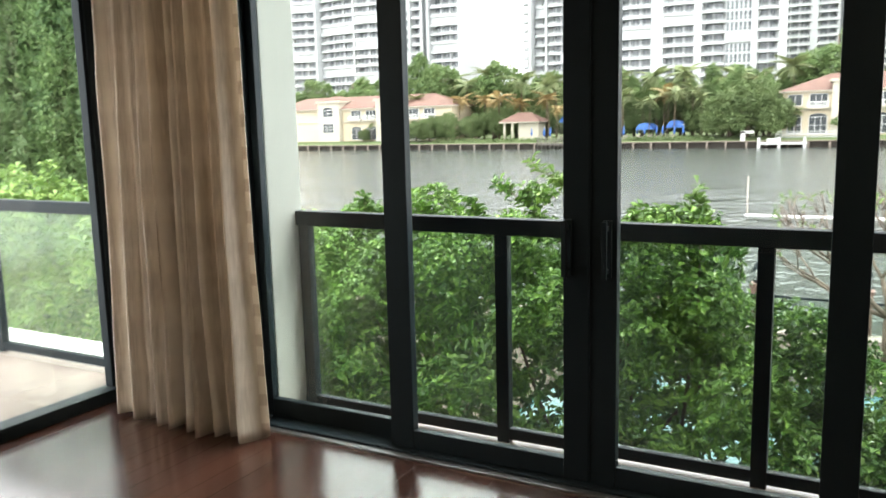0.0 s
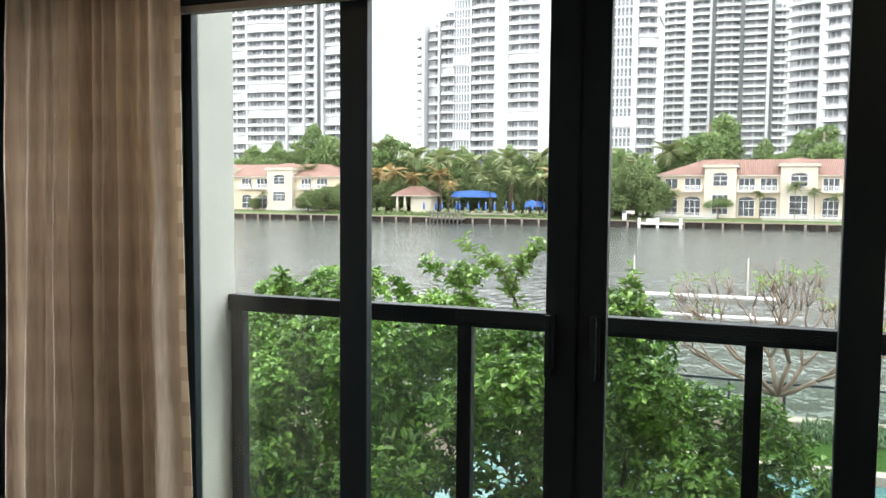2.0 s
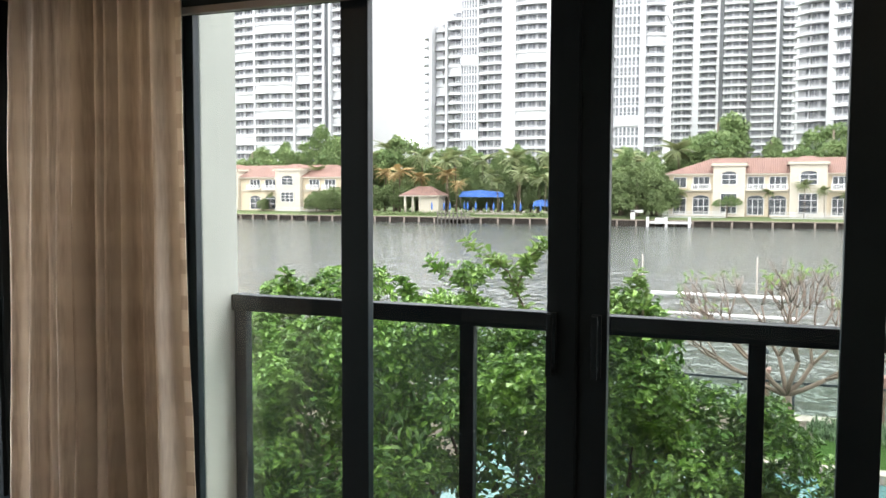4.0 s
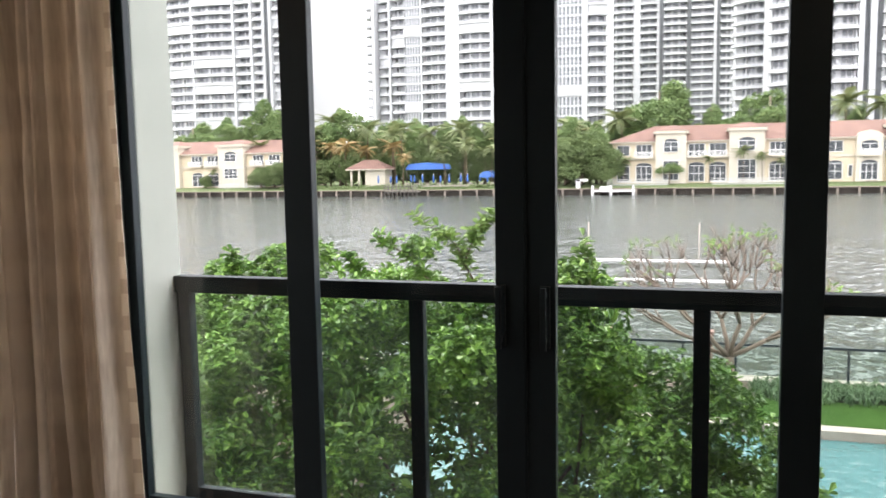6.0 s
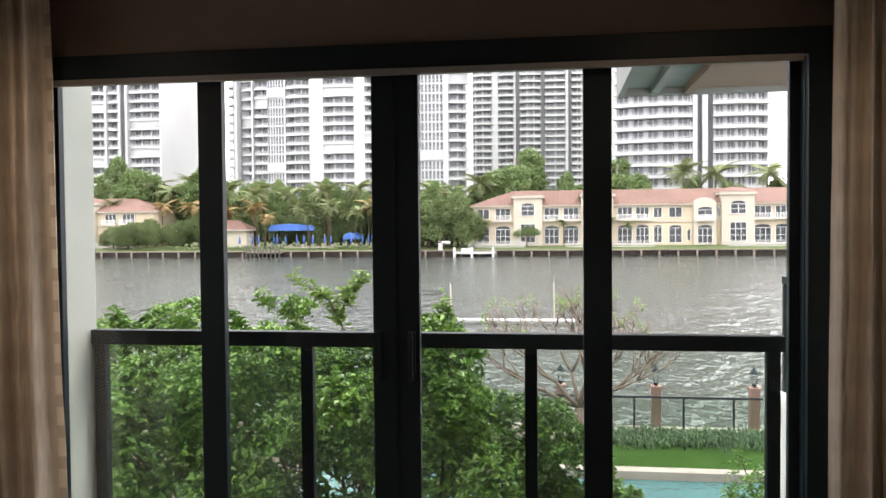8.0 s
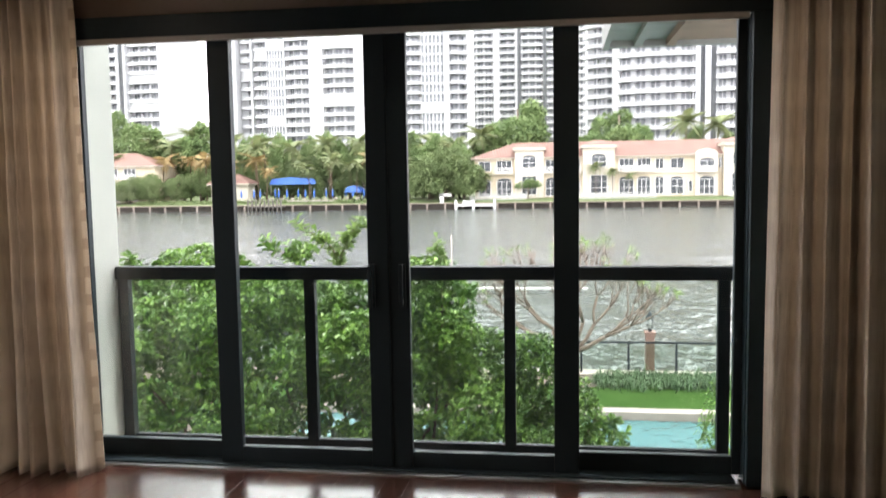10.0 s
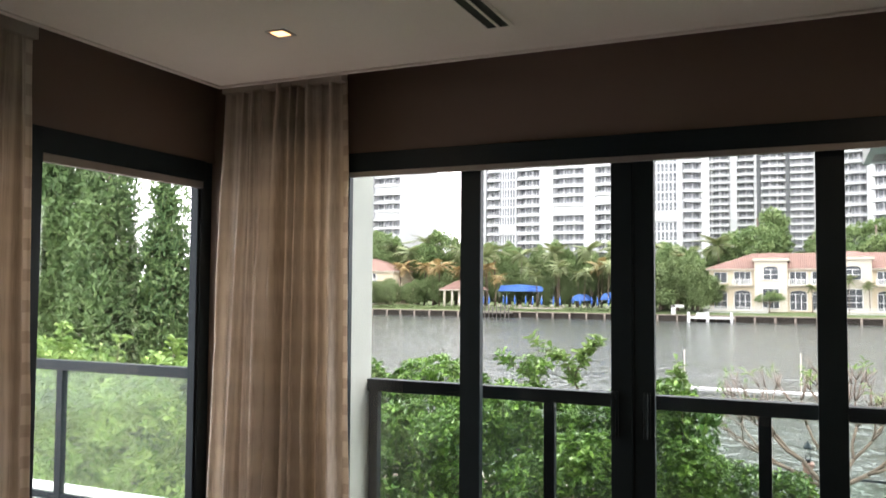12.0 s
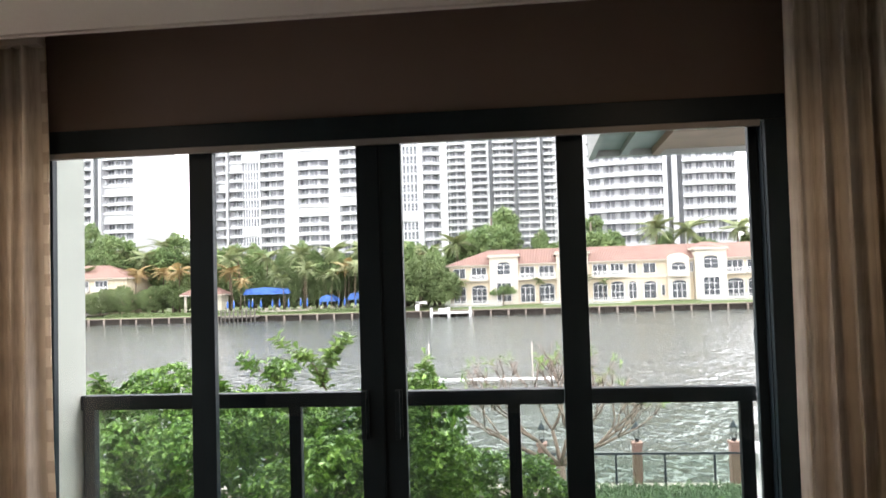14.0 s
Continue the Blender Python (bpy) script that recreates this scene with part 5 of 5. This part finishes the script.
M["soffit_wood"] = soffit_wood()
sof = boxes((1.50, 1.56, 0.6, 4.42, 2.93, 3.35), (1.56, 1.82, 0.6, 4.36, 3.02, 3.06), (1.82, 1.90, 0.6, 4.40, 2.96, 3.06), (1.90, 2.14, 0.6, 4.36, 3.02, 3.06), (1.50, 6.6, 4.36, 4.44, 2.95, 3.35), (1.5, 6.6, 0.6, 4.44, 3.35, 3.6), bevel=0.004)
tagged(part("soffit_frame", sof, M["soffit_grey"]), "sage painted beams round the neighbouring porch soffit", "soffit", kind="structure")
pl = bmesh.new()
for k in range(36):
    box(pl, 2.22, 6.5, 0.6 + k * 0.104, 0.6 + k * 0.104 + 0.1, 3.0, 3.02 + 0.002 * (k % 3))
box(pl, 2.14, 2.22, 0.6, 4.40, 2.95, 3.05)
tagged(part("soffit", pl, M["soffit_wood"]), "brown plank soffit of the neighbouring porch", "soffit", kind="structure")

# ---- seawall fence, lantern piers, boat dock ----
fence = thing("glass_fence", "low glass fence with dark rail along the seawall", "fence", at=(0, 19, GZ))
part("top_rail", boxes((-16, 14, 18.97, 19.03, -3.13, -3.07), bevel=0.006), M["rail"], fence)
for k in range(23):
    x = -15.6 + 1.33 * k
    part("post", boxes((x - 0.028, x + 0.028, 18.975, 19.025, GZ, -3.13)), M["rail"], fence)
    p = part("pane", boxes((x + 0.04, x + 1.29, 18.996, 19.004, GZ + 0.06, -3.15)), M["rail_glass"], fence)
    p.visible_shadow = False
for k in range(7):
    x = -9.6 + 2.65 * k
    pi_ = thing("brick_pier", "terracotta pier at the seawall fence", "pier", "lantern piers at the seawall", at=(x, 19.35, GZ))
    part("shaft", boxes((x - 0.125, x + 0.125, 19.2, 19.5, GZ - 0.3, -2.92), (x - 0.15, x + 0.15, 19.16, 19.54, -2.92, -2.84), bevel=0.01), M["brick_red"], pi_)
    la = thing("lantern", "dark metal glass lantern on a terracotta pier", "lantern", "lanterns on the seawall piers", at=(x, 19.35, -2.84))
    part("base", tube(bmesh.new(), [(x, 19.35, -2.84), (x, 19.35, -2.76), (x, 19.35, -2.74)], [0.05, 0.06, 0.10], 8), M["frame"], la)
    p = part("glass", tube(bmesh.new(), [(x, 19.35, -2.74), (x, 19.35, -2.46)], [0.075, 0.085], 8), M["glass"], la, "clear lantern glass")
    cap = bmesh.new()
    tube(cap, [(x, 19.35, -2.46), (x, 19.35, -2.43), (x, 19.35, -2.34), (x, 19.35, -2.26)], [0.12, 0.11, 0.05, 0.01], 8)
    for a in range(4):
        cx_, cy_ = x + 0.09 * math.cos(a * 1.571 + 0.78), 19.35 + 0.09 * math.sin(a * 1.571 + 0.78)
        tube(cap, [(cx_, cy_, -2.74), (cx_, cy_, -2.46)], [0.01, 0.01], 5)
    part("cage", cap, M["frame"], la)
bd = thing("boat_lift", "white boat lift with two beams and tall piles", "boat lift", at=(-2, 44, WZ))
part("beam", boxes((-6.0, 2.6, 47.6, 48.2, -4.40, -4.28), bevel=0.02), M["dock_white"], bd)
part("beam", boxes((-6.0, 2.6, 39.6, 40.0, -4.45, -4.35), bevel=0.02), M["dock_white"], bd)
for x, y in ((-5.9, 48), (0.73, 48), (-5.9, 40), (0.9, 40)):
    part("pile", tube(bmesh.new(), [(x, y, WZ - 1.5), (x, y, -2.0 if y > 44 else -4.2)], [0.05, 0.045], 9), M["planking"], bd)

# ---- curtains ----


def linen():
    m, n, l, b = material("striped_linen", (0.55, 0.46, 0.36), 0.85)
    uv = n.new("ShaderNodeUVMap")
    sep = n.new("ShaderNodeSeparateXYZ")
    l.new(uv.outputs[0], sep.inputs[0])

    def wave(sock, scale, lo, hi):
        mp = n.new("ShaderNodeMath")
        mp.operation = "MULTIPLY"
        mp.inputs[1].default_value = scale
        l.new(sock, mp.inputs[0])
        sn = n.new("ShaderNodeMath")
        sn.operation = "SINE"
        l.new(mp.outputs[0], sn.inputs[0])
        r = n.new("ShaderNodeMapRange")
        r.inputs["From Min"].default_value, r.inputs["From Max"].default_value = lo, hi
        l.new(sn.outputs[0], r.inputs["Value"])
        return r.outputs[0]

    weave = n.new("ShaderNodeTexNoise")
    weave.inputs["Scale"].default_value, weave.inputs["Detail"].default_value = 90, 4
    mp2 = n.new("ShaderNodeMapping")
    mp2.inputs["Scale"].default_value = (1, 0.08, 1)
    l.new(uv.outputs[0], mp2.inputs["Vector"])
    l.new(mp2.outputs[0], weave.inputs["Vector"])
    col = ramp_of(n, l, weave.outputs["Fac"], [(0.3, (0.56, 0.49, 0.415)), (0.7, (0.76, 0.69, 0.60))])
    col = mix_of(n, l, wave(sep.outputs["X"], 62, -0.1, 1.0), col, (0.80, 0.735, 0.645))
    band = wave(sep.outputs["Y"], 40.5, 0.25, 0.4)
    broad = wave(sep.outputs["Y"], 23, -0.3, 0.5)
    col = mix_of(n, l, 0.14, col, ramp_of(n, l, broad, [(0.0, (0.38, 0.315, 0.255)), (1.0, (0.74, 0.665, 0.57))]))
    edge = n.new("ShaderNodeMath")
    edge.operation = "GREATER_THAN"
    edge.inputs[1].default_value = 0.0
    uv2 = n.new("ShaderNodeUVMap")
    uv2.uv_map = "edge"
    sep2 = n.new("ShaderNodeSeparateXYZ")
    l.new(uv2.outputs[0], sep2.inputs[0])
    l.new(sep2.outputs["X"], edge.inputs[0])
    hem = mix_of(n, l, band, (0.76, 0.695, 0.605), (0.60, 0.52, 0.44))
    col = mix_of(n, l, edge.outputs[0], col, hem)
    l.new(col, b.inputs["Base Color"])
    bump_of(n, l, b, weave.outputs["Fac"], 0.25, 0.003)
    t, x = n.new("ShaderNodeBsdfTranslucent"), n.new("ShaderNodeMixShader")
    l.new(col, t.inputs["Color"])
    x.inputs[0].default_value = 0.4
    l.new(b.outputs[0], x.inputs[1])
    l.new(t.outputs[0], x.inputs[2])
    l.new(x.outputs[0], n["Material Output"].inputs["Surface"])
    return m


M["linen"] = linen()


def curtain(label, top, bottom, z0, z1, folds, amp, seed, at, turn):
    """Pleated cloth: top and bottom are (start, end) along its run; the folds swell and drift towards the hem."""
    g = random.Random(seed)
    nu, nv = folds * 16, 54
    ph = [g.uniform(0.75, 1.3) for _ in range(folds + 1)]
    cum = np.concatenate([[0], np.cumsum(ph)])[: folds + 1]
    depth = [g.uniform(0.35, 1.25) for _ in range(folds + 1)]
    slant = [g.uniform(-1, 1) for _ in range(folds + 1)]
    drift = [g.uniform(-0.4, 0.4) for _ in range(folds + 2)]
    bm = bmesh.new()
    uvl, edl = bm.loops.layers.uv.new("UVMap"), bm.loops.layers.uv.new("edge")
    grid = []
    for j in range(nv + 1):
        v = j / nv
        z = z1 + (z0 - z1) * v
        row = []
        for i in range(nu + 1):
            u = i / nu
            e = v ** 0.8
            s = np.interp(u * folds, range(folds + 1), cum) / cum[-1]
            wob = np.interp(u * (folds + 1), range(folds + 2), drift)
            deep = np.interp(u * folds, range(folds + 1), depth)
            lean = np.interp(u * folds, range(folds + 1), slant) * (1 - e) * 0.05
            a = top[0] + (top[1] - top[0]) * u
            b = bottom[0] + (bottom[1] - bottom[0]) * u
            ph_ = 2 * math.pi * s * folds + wob * 3 * e
            x = a + (b - a) * e + (0.016 * math.sin(ph_ + 1.2) + lean) * math.sin(math.pi * u) ** 0.5
            crest = (0.5 + 0.5 * math.sin(ph_)) ** 2.4
            y = amp * (0.45 + 0.55 * e) * deep * (0.75 - 1.7 * crest + 0.22 * math.sin(0.37 * ph_ + 4 * wob + 1.8 * e))
            y += 0.018 * noise.noise((u * 9 + seed, v * 2.2, 0.3)) + 0.009 * noise.noise((u * 26 + seed, v * 7, 1.7))
            zz = z + (0.012 * math.sin(2 * math.pi * s * folds + 0.7) + 0.01 * wob if j == nv else 0)
            row.append(bm.verts.new((x, y, zz)))
        grid.append(row)
    width = folds * 0.30
    for j in range(nv):
        for i in range(nu):
            f = bm.faces.new((grid[j][i], grid[j][i + 1], grid[j + 1][i + 1], grid[j + 1][i]))
            f.smooth = True
            for lp, (a, b) in zip(f.loops, ((i, j), (i + 1, j), (i + 1, j + 1), (i, j + 1))):
                lp[uvl].uv = (a / nu * width, (1 - b / nv) * 2.95)
                lp[edl].uv = (1.0 if (i + 0.5) / nu > 0.962 else 0.0, 0)
    ob = thing("curtain", label, "curtain", "linen curtains", at=at)
    ob.rotation_euler = (0, 0, turn)
    c = new("cloth", mesh_of("cloth", bm, M["linen"]))
    c.parent = ob
    so_ = c.modifiers.new("thickness", "SOLIDIFY")
    so_.thickness = 0.003
    hd = boxes((top[0], top[1], -0.035, 0.035, z1 - 0.02, z1 + 0.06))
    h_ = new("heading", mesh_of("heading", hd, M["linen"]))
    h_.parent = ob
    return ob


curtain("cream striped linen curtain pulled into the window corner", (-2.44, -1.55), (-2.50, -1.51), 0.012, 2.97, 10, 0.12, 4, (0, -0.215, 0), 0)
curtain("cream striped linen curtain drawn back beside the sliding doors", (2.06, 2.98), (2.04, 3.0), 0.012, 2.97, 9, 0.09, 9, (0, -0.23, 0), 0)
curtain("cream striped linen curtain beside the terrace window", (-2.4, -1.53), (-2.4, -1.46), 0.012, 2.97, 8, 0.07, 13, (-2.58, 0, 0), radians(90))

# ---- ceiling fittings ----


def downlight(x, y):
    d = thing("downlight", "small square recessed downlight, glowing warm", "ceiling light", "recessed downlights", at=(x, y, CEIL))
    z = CEIL
    part("trim", boxes((x - 0.055, x - 0.040, y - 0.055, y + 0.055, z - 0.006, z - 0.001), (x + 0.040, x + 0.055, y - 0.055, y + 0.055, z - 0.006, z - 0.001),
                       (x - 0.040, x + 0.040, y - 0.055, y - 0.040, z - 0.006, z - 0.001), (x - 0.040, x + 0.040, y + 0.040, y + 0.055, z - 0.006, z - 0.001)), M["steel"], d, "thin metal trim")
    part("lens", boxes((x - 0.0395, x + 0.0395, y - 0.0395, y + 0.0395, z - 0.004, z - 0.001)), M["glow"], d, "glowing lens")
    s = bpy.data.lights.new("downlight_beam", "SPOT")
    s.energy, s.spot_size, s.spot_blend, s.color, s.shadow_soft_size = 10, radians(155), 1.0, (1.0, 0.74, 0.48), 0.035
    o = new("downlight_beam", s)
    o.matrix_world = look((x, y, z - 0.012), (x, y, 0.0001))


gm, gn_, gl_, gb2 = material("warm_lamp_glow", (1, 0.8, 0.6))
gb2.inputs["Emission Color"].default_value = (1.0, 0.56, 0.24, 1)
gb2.inputs["Emission Strength"].default_value = 0.7
M["glow"] = gm
for x, y in ((-1.39, -1.09), (-1.45, -2.05), (1.53, -1.12)):
    downlight(x, y)

vent = thing("linear_air_vent", "long dark two-slot air diffuser in the ceiling", "air vent", at=(-0.36, -1.7, CEIL))
part("frame", boxes((-0.430, -0.414, -2.7, -0.75, CEIL - 0.008, CEIL - 0.001), (-0.304, -0.288, -2.7, -0.75, CEIL - 0.008, CEIL - 0.001), (-0.414, -0.304, -0.766, -0.75, CEIL - 0.008, CEIL - 0.001)), M["ceiling"], vent, "pale painted frame")
for x in (-0.414, -0.352):
    part("slot", boxes((x, x + 0.048, -2.7, -0.767, CEIL - 0.004, CEIL - 0.001)), M["dark"], vent, "black air slot")
part("slat", boxes((-0.366, -0.352, -2.7, -0.767, CEIL - 0.008, CEIL - 0.001)), M["ceiling"], vent, "pale divider")

# ---- floor planks and terrace tiles ----
rp = random.Random(3)
plank_me = []
for L_ in (0.9, 1.2, 1.5, 1.8):
    plank_me.append((L_, mesh_of("plank", boxes((0, L_ - 0.0015, 0, 0.1285, -0.0115, 0), bevel=0.0012), M["floor"])))
for k in range(45):
    x = FX0 + 0.002 + 0.13 * k
    if x + 0.13 > FX1:
        break
    first = True
    y = -0.078
    while y > -6.55:
        L_, me = rp.choice(plank_me)
        room = y - (FY0 + 0.004)
        if first:
            L_, me = plank_me[k % 4]
            first = False
        fit_ = min(1.0, room / L_)
        o = part("plank", me, None, floor)
        o.matrix_basis = Matrix.Translation((x, y, rp.uniform(-0.0004, 0.0004))) @ Euler((0, 0, radians(-90))).to_matrix().to_4x4() @ Matrix.Diagonal((fit_, 1, 1, 1))
        y -= L_
tile_me = mesh_of("tile", boxes((0, 0.597, 0, 0.597, -0.014, 0), bevel=0.0015), M["marble"])
for i in range(7):
    for j in range(8):
        o = part("tile", tile_me, None, terrace)
        o.location = (-7.0 + 0.6 * i - 0.103 + 0.003, -4.47 + 0.6 * j - 0.003, -0.031)
